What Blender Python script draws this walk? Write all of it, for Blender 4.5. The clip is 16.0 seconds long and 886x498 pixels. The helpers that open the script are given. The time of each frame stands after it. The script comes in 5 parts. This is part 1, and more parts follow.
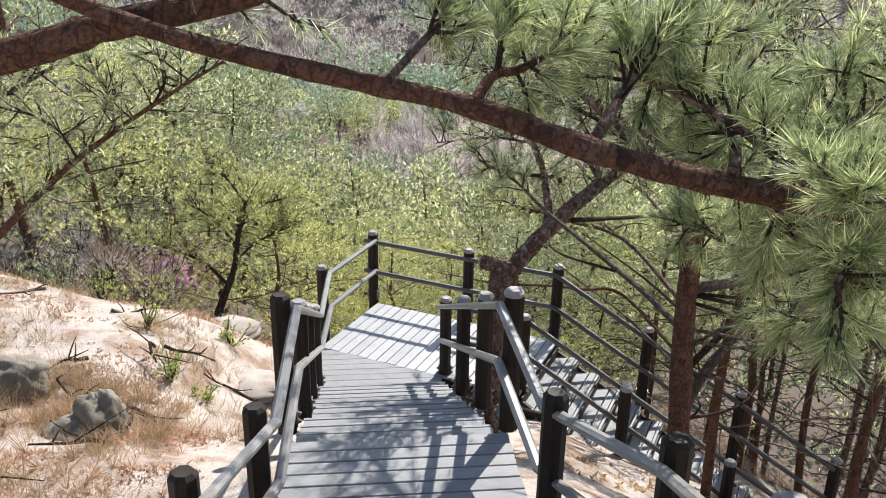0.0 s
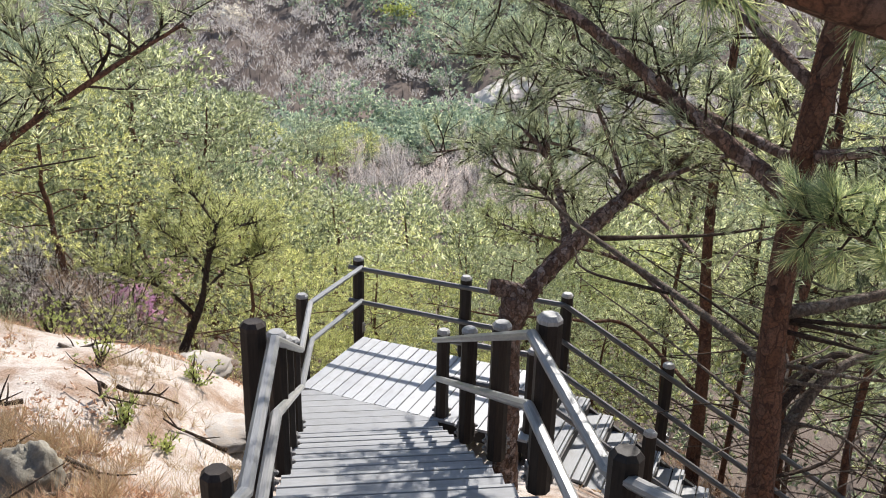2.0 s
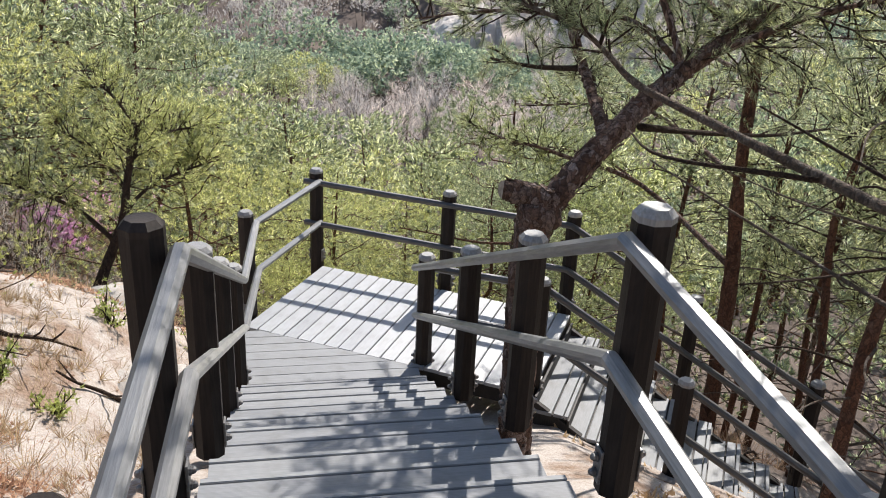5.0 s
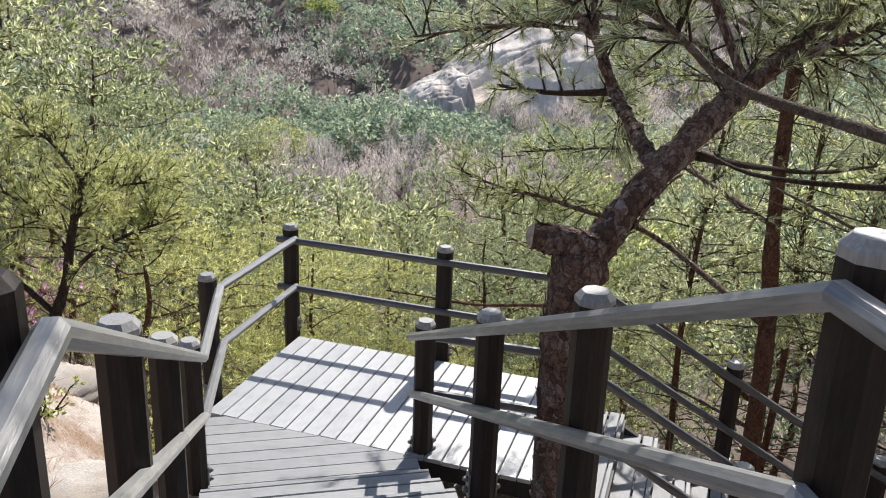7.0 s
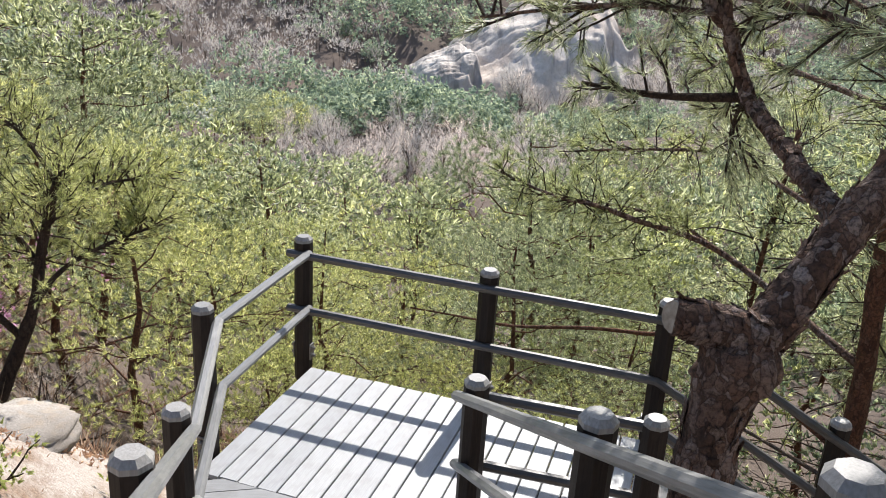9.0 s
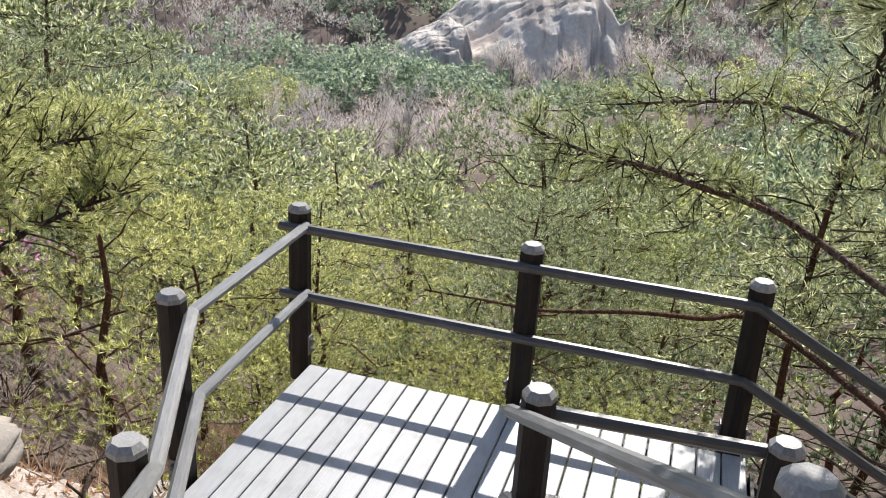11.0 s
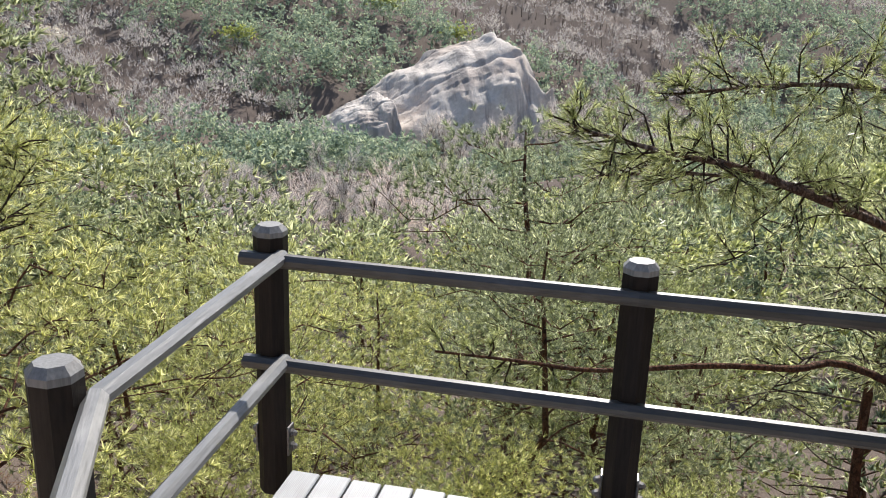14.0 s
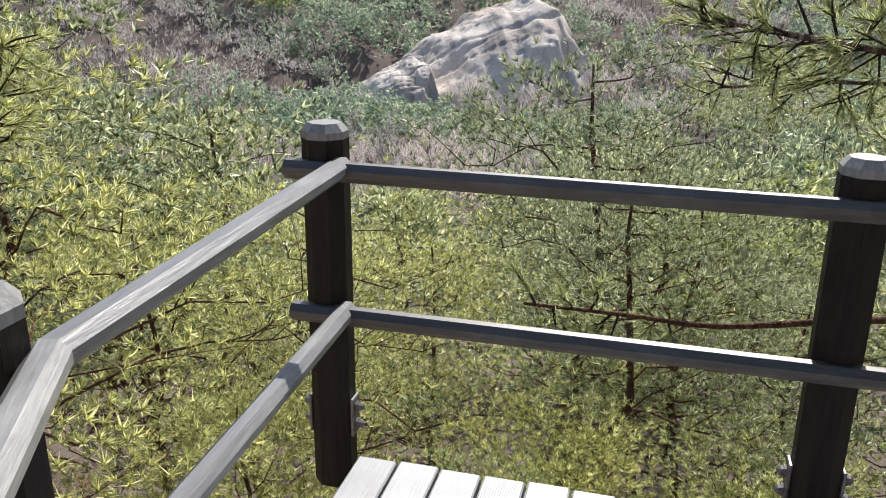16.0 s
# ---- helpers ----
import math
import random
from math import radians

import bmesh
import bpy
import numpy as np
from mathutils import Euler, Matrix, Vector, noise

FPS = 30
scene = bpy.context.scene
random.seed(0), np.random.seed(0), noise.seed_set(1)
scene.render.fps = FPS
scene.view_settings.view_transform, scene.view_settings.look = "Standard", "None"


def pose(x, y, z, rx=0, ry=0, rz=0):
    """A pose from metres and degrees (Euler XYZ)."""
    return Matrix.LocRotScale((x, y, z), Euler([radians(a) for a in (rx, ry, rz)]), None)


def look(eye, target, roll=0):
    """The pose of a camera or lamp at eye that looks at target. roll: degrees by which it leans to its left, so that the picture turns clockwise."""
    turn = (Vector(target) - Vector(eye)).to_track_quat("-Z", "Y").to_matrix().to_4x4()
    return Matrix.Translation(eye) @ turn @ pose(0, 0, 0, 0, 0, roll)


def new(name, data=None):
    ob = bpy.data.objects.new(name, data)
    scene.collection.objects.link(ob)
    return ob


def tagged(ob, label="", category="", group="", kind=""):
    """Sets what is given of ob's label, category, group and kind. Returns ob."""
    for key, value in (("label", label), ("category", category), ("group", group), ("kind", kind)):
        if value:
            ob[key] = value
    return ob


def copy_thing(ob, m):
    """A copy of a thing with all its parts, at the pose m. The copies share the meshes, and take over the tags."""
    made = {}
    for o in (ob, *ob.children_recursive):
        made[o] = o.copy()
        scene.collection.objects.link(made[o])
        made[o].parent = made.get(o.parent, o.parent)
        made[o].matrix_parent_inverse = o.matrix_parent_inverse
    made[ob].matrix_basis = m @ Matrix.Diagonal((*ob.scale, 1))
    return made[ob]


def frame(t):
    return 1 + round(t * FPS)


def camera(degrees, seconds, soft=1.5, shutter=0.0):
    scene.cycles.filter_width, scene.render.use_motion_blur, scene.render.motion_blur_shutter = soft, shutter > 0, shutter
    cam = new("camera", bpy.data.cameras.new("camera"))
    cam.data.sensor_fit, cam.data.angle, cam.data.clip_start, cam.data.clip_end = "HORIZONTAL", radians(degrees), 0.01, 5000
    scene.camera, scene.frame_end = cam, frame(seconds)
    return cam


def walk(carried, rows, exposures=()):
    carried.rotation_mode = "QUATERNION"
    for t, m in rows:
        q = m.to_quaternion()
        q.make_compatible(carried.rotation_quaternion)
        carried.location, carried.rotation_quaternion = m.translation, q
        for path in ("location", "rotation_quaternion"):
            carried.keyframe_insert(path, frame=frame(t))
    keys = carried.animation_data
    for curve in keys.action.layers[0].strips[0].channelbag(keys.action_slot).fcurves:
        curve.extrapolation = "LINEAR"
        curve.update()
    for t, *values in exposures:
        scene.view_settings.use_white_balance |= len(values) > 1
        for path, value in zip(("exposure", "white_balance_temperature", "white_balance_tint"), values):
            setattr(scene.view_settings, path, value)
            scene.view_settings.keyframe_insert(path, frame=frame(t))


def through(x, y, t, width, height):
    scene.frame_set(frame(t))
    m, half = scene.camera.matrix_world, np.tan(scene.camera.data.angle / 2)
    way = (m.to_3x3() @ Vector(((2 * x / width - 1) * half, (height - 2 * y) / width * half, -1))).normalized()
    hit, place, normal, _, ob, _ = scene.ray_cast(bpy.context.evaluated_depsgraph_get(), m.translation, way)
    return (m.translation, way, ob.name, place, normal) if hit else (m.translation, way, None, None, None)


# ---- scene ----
cam = camera(55.8, 16.0, soft=1.0)
PATH = [
    (0, (0.378, 0.881, 5.635), (0.303, 2.747, 4.917), 1.0),
    (0.5, (0.269, 1.183, 5.49), (0.254, 3.048, 4.768), 1.4),
    (1, (0.239, 1.448, 5.341), (0.198, 3.313, 4.62), 1.6),
    (1.5, (0.19, 1.74, 5.186), (0.165, 3.642, 4.567), 0.9),
    (2, (0.096, 2.024, 5.051), (0.074, 3.921, 4.416), 1.6),
    (2.5, (0.076, 2.353, 4.866), (0.083, 4.248, 4.227), 2.0),
    (3, (-0.013, 2.691, 4.677), (0.067, 4.534, 3.906), 2.5),
    (5.5, (-0.208, 4.158, 3.954), (-0.11, 6.002, 3.186), 3.1),
    (6, (-0.255, 4.439, 3.826), (-0.105, 6.291, 3.085), 1.9),
    (6.5, (-0.296, 4.74, 3.717), (-0.151, 6.603, 3.003), 2.0),
    (7, (-0.319, 5.038, 3.612), (-0.17, 6.931, 2.986), 2.2),
    (7.5, (-0.44, 5.435, 3.52), (-0.29, 7.342, 2.937), 2.1),
    (8, (-0.456, 5.825, 3.525), (-0.362, 7.731, 2.926), 2.1),
    (8.5, (-0.547, 6.164, 3.54), (-0.426, 8.053, 2.894), 2.8),
    (9, (-0.572, 6.447, 3.526), (-0.424, 8.322, 2.847), 3.5),
    (11.5, (-0.816, 7.994, 2.869), (-0.621, 9.847, 2.141), 3.2),
    (12, (-0.884, 8.299, 2.737), (-0.618, 10.145, 2.016), 2.4),
    (12.5, (-0.902, 8.583, 2.584), (-0.698, 10.436, 1.860), 2.2),
    (13, (-0.942, 8.894, 2.456), (-0.647, 10.739, 1.743), 1.5),
    (13.5, (-0.989, 9.198, 2.293), (-0.690, 11.096, 1.740), 1.9),
    (14, (-1.085, 9.47, 2.119), (-0.754, 11.364, 1.564), 2.0),
    (14.5, (-1.117, 9.713, 2.023), (-0.894, 11.617, 1.455), 1.1),
    (15, (-1.128, 9.974, 1.902), (-0.924, 11.877, 1.321), 1.0),
    (15.5, (-1.22, 10.235, 1.772), (-0.955, 12.118, 1.152), 0.9),
    (16, (-1.188, 10.445, 1.626), (-0.947, 12.327, 0.995), 0.6),
]
walk(cam, [(t, look(eye, target, roll)) for t, eye, target, roll in PATH],
     exposures=((0, 0.80), (3, 0.72), (5.5, 0.60), (9, 0.66), (11.5, 0.58), (16, 0.47)))

# ---- world, sun ----
SUN_TO = Vector((0.42, 0.91, 0.0)).normalized()
SUN_ELEV = radians(43)
world = bpy.data.worlds.new("sky")
scene.world = world
world.use_nodes = True
wn = world.node_tree
sky = wn.nodes.new("ShaderNodeTexSky")
sky.sky_type = "NISHITA"
sky.sun_disc = False
sky.sun_elevation = SUN_ELEV
sky.sun_rotation = math.atan2(SUN_TO.x, SUN_TO.y)
wn.links.new(sky.outputs[0], wn.nodes["Background"].inputs[0])
wn.nodes["Background"].inputs[1].default_value = 0.115
sun = new("sun", bpy.data.lights.new("sun", "SUN"))
sun.data.energy = 5.0
sun.data.angle = radians(0.55)
sun.data.color = (1.0, 0.955, 0.90)
sun_dir = Vector((SUN_TO.x * math.cos(SUN_ELEV), SUN_TO.y * math.cos(SUN_ELEV), math.sin(SUN_ELEV)))
sun.matrix_world = look(sun_dir * 40, (0, 0, 0))

# ---- materials ----


class Nodes:
    """A small helper round one material's node tree."""

    def __init__(self, name):
        self.mat = bpy.data.materials.new(name)
        self.mat.use_nodes = True
        self.tree = self.mat.node_tree
        self.bsdf = self.tree.nodes["Principled BSDF"]
        self.out = self.tree.nodes["Material Output"]

    def add(self, kind, **values):
        n = self.tree.nodes.new("ShaderNode" + kind)
        for k, v in values.items():
            n.inputs[k].default_value = v
        return n

    def link(self, a, b):
        self.tree.links.new(a, b)

    def coords(self, which="Object", scale=(1, 1, 1)):
        tc = self.add("TexCoord")
        mp = self.add("Mapping")
        mp.inputs["Scale"].default_value = scale
        self.link(tc.outputs[which], mp.inputs["Vector"])
        return mp.outputs[0]

    def noise(self, vec, scale, detail=4.0, rough=0.6):
        n = self.add("TexNoise", Scale=scale, Detail=detail, Roughness=rough)
        self.link(vec, n.inputs["Vector"])
        return n.outputs["Fac"]

    def ramp(self, fac, *stops):
        n = self.add("ValToRGB")
        el = n.color_ramp.elements
        while len(el) < len(stops):
            el.new(0.5)
        for e, (p, c) in zip(el, stops):
            e.position, e.color = p, (*c, 1)
        self.link(fac, n.inputs[0])
        return n.outputs[0]

    def mix(self, fac, a, b, mode="MIX"):
        n = self.tree.nodes.new("ShaderNodeMix")
        n.data_type, n.blend_type = "RGBA", mode
        for sock, v in ((n.inputs[0], fac), (n.inputs[6], a), (n.inputs[7], b)):
            if isinstance(v, bpy.types.NodeSocket):
                self.link(v, sock)
            elif isinstance(v, (int, float)):
                sock.default_value = v
            else:
                sock.default_value = (*v, 1)
        return n.outputs[2]

    def random(self):
        return self.add("ObjectInfo").outputs["Random"]

    def island(self):
        return self.add("NewGeometry").outputs["Random Per Island"]

    def bump(self, height, strength=0.3, distance=0.01):
        b = self.add("Bump", Strength=strength, Distance=distance)
        self.link(height, b.inputs["Height"])
        self.link(b.outputs[0], self.bsdf.inputs["Normal"])

    def finish(self, colour, rough=0.7, spec=0.4):
        if isinstance(colour, bpy.types.NodeSocket):
            self.link(colour, self.bsdf.inputs["Base Color"])
        else:
            self.bsdf.inputs["Base Color"].default_value = (*colour, 1)
        if isinstance(rough, bpy.types.NodeSocket):
            self.link(rough, self.bsdf.inputs["Roughness"])
        else:
            self.bsdf.inputs["Roughness"].default_value = rough
        self.bsdf.inputs["Specular IOR Level"].default_value = spec
        return self.mat


def timber(name, dark, light, worn, grain=(30, 30, 2.5), rough=0.5, spec=0.45):
    """Stained timber with the grain along the local z axis."""
    n = Nodes(name)
    g = n.noise(n.coords("Object", grain), 3.0, 6)
    s = n.noise(n.coords("Object", (3, 3, 1.4)), 2.2, 4)
    c = n.ramp(g, (0.3, dark), (0.7, light))
    c = n.mix(n.ramp(s, (0.52, (0, 0, 0)), (0.72, (0.7, 0.7, 0.7))), c, worn)
    v = n.ramp(n.random(), (0, (0.8, 0.8, 0.8)), (1, (1.2, 1.17, 1.12)))
    c = n.mix(1.0, c, v, "MULTIPLY")
    n.bump(g, 0.35, 0.004)
    return n.finish(c, rough, spec)


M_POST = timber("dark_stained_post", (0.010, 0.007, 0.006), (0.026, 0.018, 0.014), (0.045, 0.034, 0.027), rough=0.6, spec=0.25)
# weathered grey, with sunlight on the cap put into the pale tone
M_CAP = timber("weathered_sunlit_post_cap", (0.21, 0.207, 0.205), (0.36, 0.353, 0.345), (0.24, 0.23, 0.22), rough=0.5)
# one rail stain in two tones: pale as in sun, then dark as in shade
M_RAIL_SUNLIT = timber("stained_rail_sunlit", (0.125, 0.126, 0.128), (0.23, 0.23, 0.23), (0.34, 0.335, 0.33), rough=0.42, spec=0.9)
M_RAIL_SHADED = timber("stained_rail_shaded", (0.035, 0.031, 0.028), (0.075, 0.068, 0.062), (0.14, 0.132, 0.125), rough=0.44, spec=0.9)
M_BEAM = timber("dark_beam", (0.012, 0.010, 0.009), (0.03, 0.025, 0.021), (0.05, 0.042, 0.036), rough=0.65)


def decking(name, tone, rough=0.45, spec=0.45):
    """Grey deck board, the long side along local x, with fine milled grooves."""
    n = Nodes(name)
    g = n.noise(n.coords("Object", (2.0, 45, 20)), 3.0, 5)
    s = n.noise(n.coords("Object", (2.5, 4, 4)), 2.0, 5)
    c = n.ramp(g, (0.3, (tone * 0.83, tone * 0.85, tone * 0.88)), (0.7, (tone * 1.09, tone * 1.11, tone * 1.14)))
    c = n.mix(n.ramp(s, (0.48, (0, 0, 0)), (0.75, (0.55, 0.55, 0.55))), c, (tone * 0.62, tone * 0.61, tone * 0.585))
    dots = n.noise(n.coords("Object", (60, 60, 60)), 1.0, 2)
    c = n.mix(n.ramp(dots, (0.68, (0, 0, 0)), (0.78, (0.5, 0.5, 0.5))), c, (0.16, 0.13, 0.10))
    v = n.ramp(n.random(), (0, (0.86, 0.86, 0.87)), (1, (1.1, 1.09, 1.07)))
    c = n.mix(1.0, c, v, "MULTIPLY")
    w = n.add("TexWave", Scale=38.0, Distortion=0.2)
    w.bands_direction = "Y"
    n.link(n.coords("Object"), w.inputs["Vector"])
    n.bump(w.outputs["Fac"], 0.25, 0.002)
    return n.finish(c, rough, spec)


M_DECK = decking("pale_grey_deck_board", 0.37)
M_TREAD = decking("worn_grey_tread_board", 0.265, 0.6, 0.3)


def metal(name, colour, rough):
    n = Nodes(name)
    g = n.noise(n.coords("Object", (40, 40, 40)), 2.0, 3)
    c = n.mix(n.ramp(g, (0.45, (0, 0, 0)), (0.7, (0.6, 0.6, 0.6))), colour, (0.12, 0.07, 0.045))
    n.bsdf.inputs["Metallic"].default_value = 0.8
    return n.finish(c, rough)


M_BOLT = metal("dull_steel", (0.22, 0.22, 0.22), 0.45)


def bark(name, dark, light, red, scale=1.0):
    """Flaky plates, each of its own tone, longer up the wood than across, parted by dark fissures."""
    n = Nodes(name)
    o = n.coords("Object", (1, 1, 0.6))
    w = n.add("TexNoise", Scale=11.0 * scale, Detail=4.0)
    n.link(o, w.inputs["Vector"])
    bent = n.add("VectorMath")
    bent.operation = "MULTIPLY_ADD"
    n.link(w.outputs["Color"], bent.inputs[0])
    bent.inputs[1].default_value = (0.13 / scale, 0.13 / scale, 0.13 / scale)
    n.link(o, bent.inputs[2])
    vo = n.add("TexVoronoi", Scale=24.0 * scale)
    vo.feature = "DISTANCE_TO_EDGE"
    tone = n.add("TexVoronoi", Scale=24.0 * scale)
    for v in (vo, tone):
        n.link(bent.outputs[0], v.inputs["Vector"])
    g = n.noise(n.coords("Object"), 60.0 * scale, 6, 0.75)
    s = n.noise(n.coords("Object"), 2.6, 5, 0.7)
    plate = n.add("SeparateColor")
    n.link(tone.outputs["Color"], plate.inputs[0])
    c = n.ramp(plate.outputs[0], (0.0, dark), (0.35, red), (0.7, tuple((a + b) / 2 for a, b in zip(light, red))), (1.0, light))
    c = n.mix(n.ramp(s, (0.42, (0, 0, 0)), (0.62, (0.7, 0.7, 0.7))), c, red)
    c = n.mix(n.ramp(g, (0.36, (0.75, 0.75, 0.75)), (0.56, (0, 0, 0))), c, dark)
    c = n.mix(n.ramp(vo.outputs["Distance"], (0.0, (0.7, 0.7, 0.7)), (0.09, (0, 0, 0))), c, dark)
    h = n.mix(0.6, n.ramp(vo.outputs["Distance"], (0, (0, 0, 0)), (0.2, (1, 1, 1))), g)
    h = n.mix(0.4, h, plate.outputs[1])
    n.bump(h, 1.0, 0.035)
    return n.finish(c, 0.9, 0.15)


M_BARK = bark("pine_bark", (0.045, 0.032, 0.027), (0.40, 0.33, 0.30), (0.21, 0.125, 0.09))
M_BARK_RED = bark("red_pine_bark", (0.042, 0.026, 0.02), (0.18, 0.11, 0.08), (0.19, 0.09, 0.055))
M_BARK_GREY = bark("grey_branch_bark", (0.09, 0.075, 0.062), (0.27, 0.235, 0.20), (0.17, 0.12, 0.09), 1.6)
M_TWIG = bark("dark_twig_bark", (0.030, 0.022, 0.017), (0.09, 0.066, 0.05), (0.08, 0.05, 0.035), 2.0)


def cut_wood():
    n = Nodes("cut_wood")
    g = n.noise(n.coords("Object"), 30.0, 5)
    c = n.ramp(g, (0.3, (0.22, 0.18, 0.14)), (0.7, (0.42, 0.37, 0.31)))
    n.bump(g, 0.4, 0.006)
    return n.finish(c, 0.85, 0.2)


M_CUT = cut_wood()


def foliage(name, dark, light, tip, through=0.9, tree_tint=0.25, gloss=0.25):
    """Needles or leaves that reflect and let light through; each blade has its own tone. through: share of the colour passed on."""
    n = Nodes(name)
    c = n.ramp(n.island(), (0.0, dark), (0.65, light), (1.0, tip))
    lo, hi = 1 - tree_tint, 1 + tree_tint
    c = n.mix(1.0, c, n.ramp(n.random(), (0, (lo, lo * 1.06, lo)), (1, (hi * 1.04, hi, hi * 0.9))), "MULTIPLY")
    n.finish(c, 0.5, gloss)
    tr = n.add("BsdfTranslucent")
    n.link(n.mix(1.0, c, (through, through, through), "MULTIPLY"), tr.inputs["Color"])
    m = n.add("AddShader")
    n.link(n.bsdf.outputs[0], m.inputs[0])
    n.link(tr.outputs[0], m.inputs[1])
    n.link(m.outputs[0], n.out.inputs["Surface"])
    return n.mat


M_NEEDLE = foliage("pine_needles", (0.05, 0.062, 0.034), (0.205, 0.225, 0.125), (0.54, 0.55, 0.38), 0.9, 0.3, gloss=0.5)
M_NEEDLE_BLUE = foliage("deep_green_needles", (0.036, 0.054, 0.036), (0.145, 0.18, 0.115), (0.44, 0.48, 0.34), 0.9, 0.2, gloss=0.5)
M_YOUNG = foliage("yellow_green_needles", (0.07, 0.08, 0.028), (0.275, 0.29, 0.115), (0.60, 0.59, 0.35), 0.9, 0.25, gloss=0.5)
M_LEAF = foliage("fresh_spring_leaves", (0.15, 0.17, 0.06), (0.25, 0.27, 0.09), (0.34, 0.35, 0.14), 0.9)
M_AZALEA = foliage("azalea_blossom", (0.38, 0.20, 0.37), (0.52, 0.33, 0.50), (0.62, 0.46, 0.60), 0.7, 0.1)
M_CHERRY = foliage("white_blossom", (0.40, 0.38, 0.37), (0.5, 0.48, 0.46), (0.58, 0.56, 0.54), 0.5, 0.05)
# distance haze is put into these two colours: paler, and the pines bluer
M_FAR_PINE = foliage("far_pine_green_hazed", (0.085, 0.12, 0.105), (0.18, 0.22, 0.175), (0.31, 0.34, 0.25), 0.9, gloss=0.0)
M_FAR_BARE = foliage("bare_twigs_hazed", (0.21, 0.19, 0.2), (0.38, 0.345, 0.35), (0.54, 0.485, 0.46), 0.8, gloss=0.0)
M_FRONT = foliage("long_sunlit_needles", (0.06, 0.09, 0.045), (0.155, 0.19, 0.095), (0.42, 0.43, 0.25), 1.0, 0.05, gloss=0.5)
M_DRY = foliage("dry_grass", (0.20, 0.13, 0.08), (0.33, 0.24, 0.155), (0.45, 0.36, 0.25), 0.5)
M_RUST = foliage("rust_brown_litter", (0.19, 0.11, 0.08), (0.34, 0.22, 0.16), (0.50, 0.37, 0.28), 0.5)


def granite(name, tone):
    n = Nodes(name)
    a = n.noise(n.coords("Object"), 60.0, 4)
    b = n.noise(n.coords("Object", (1, 1, 0.35)), 0.5, 6)
    d = n.noise(n.coords("Object"), 5.0, 6)
    c = n.ramp(a, (0.3, tuple(t * 0.72 for t in tone)), (0.7, tuple(t * 1.12 for t in tone)))
    c = n.mix(n.ramp(b, (0.45, (0, 0, 0)), (0.66, (0.75, 0.75, 0.75))), c, tuple(t * f for t, f in zip(tone, (0.5, 0.48, 0.46))))
    c = n.mix(n.ramp(d, (0.52, (0, 0, 0)), (0.68, (0.6, 0.6, 0.6))), c, tuple(t * f for t, f in zip(tone, (0.82, 0.7, 0.56))))
    h = n.mix(0.5, a, d)
    n.bump(h, 0.6, 0.03)
    return n.finish(c, 0.9, 0.2)


M_GRANITE = granite("pale_granite", (0.42, 0.385, 0.35))
M_BOULDER = granite("mossy_boulder", (0.24, 0.22, 0.18))


def far_rock():
    """Pale weathered granite with dark water streaks down the slope and warm iron stains."""
    n = Nodes("granite_slab")
    a = n.noise(n.coords("Object", (1.0, 0.12, 0.12)), 0.45, 6, 0.6)
    b = n.noise(n.coords("Object"), 0.06, 4, 0.55)
    f = n.noise(n.coords("Object"), 1.1, 5, 0.7)
    c = n.ramp(f, (0.3, (0.50, 0.44, 0.385)), (0.7, (0.72, 0.655, 0.59)))
    c = n.mix(n.ramp(b, (0.50, (0, 0, 0)), (0.66, (0.6, 0.6, 0.6))), c, (0.52, 0.40, 0.32))
    c = n.mix(n.ramp(a, (0.52, (0, 0, 0)), (0.62, (0.75, 0.75, 0.75))), c, (0.26, 0.235, 0.22))
    n.bump(n.mix(0.5, a, f), 0.7, 0.6)
    return n.finish(c, 0.9, 0.2)


M_SLAB = far_rock()


def soil():
    """Pale decomposed granite, with rust-brown litter in drifts and darker forest floor."""
    n = Nodes("hillside_soil")
    o = n.coords("Object")
    fine = n.noise(o, 45.0, 6, 0.7)
    mid = n.noise(o, 1.6, 7, 0.65)
    big = n.noise(o, 0.35, 5)
    c = n.ramp(fine, (0.3, (0.33, 0.275, 0.23)), (0.62, (0.52, 0.47, 0.43)))
    litter = n.ramp(fine, (0.3, (0.13, 0.08, 0.05)), (0.7, (0.34, 0.22, 0.145)))
    c = n.mix(n.ramp(mid, (0.46, (0, 0, 0)), (0.62, (0.85, 0.85, 0.85))), c, litter)
    floor = n.ramp(fine, (0.3, (0.065, 0.052, 0.044)), (0.7, (0.21, 0.165, 0.14)))
    at = n.add("Attribute")
    at.attribute_name = "forest"
    f = n.mix(0.35, at.outputs["Fac"], big)
    c = n.mix(n.ramp(f, (0.40, (0, 0, 0)), (0.56, (1, 1, 1))), c, floor)
    n.bump(fine, 0.7, 0.03)
    return n.finish(c, 0.95, 0.1)


M_SOIL = soil()

# ---- mesh helpers ----


def mesh_of(name, verts, faces, material):
    me = bpy.data.meshes.new(name)
    me.from_pydata(verts, [], faces)
    me.materials.append(material)
    me.update()
    return me


def part(name, bm, material, parent, label="", smooth=False):
    """Links a bmesh as one mesh object under a thing or a part."""
    me = bpy.data.meshes.new(name)
    bm.to_mesh(me)
    bm.free()
    me.materials.append(material)
    return attach(name, me, parent, label, smooth)


def attach(name, me, parent, label="", smooth=False, m=None):
    ob = new(name, me)
    ob.parent = parent
    if m is not None:
        ob.matrix_basis = m
    if smooth:
        me.polygons.foreach_set("use_smooth", [True] * len(me.polygons))
    if label:
        ob["label"] = label
    return ob


def thing(name, at, label, category, group="", kind=""):
    ob = new(name)
    ob.location = at
    ob.empty_display_size = 0.1
    return tagged(ob, label, category, group, kind)


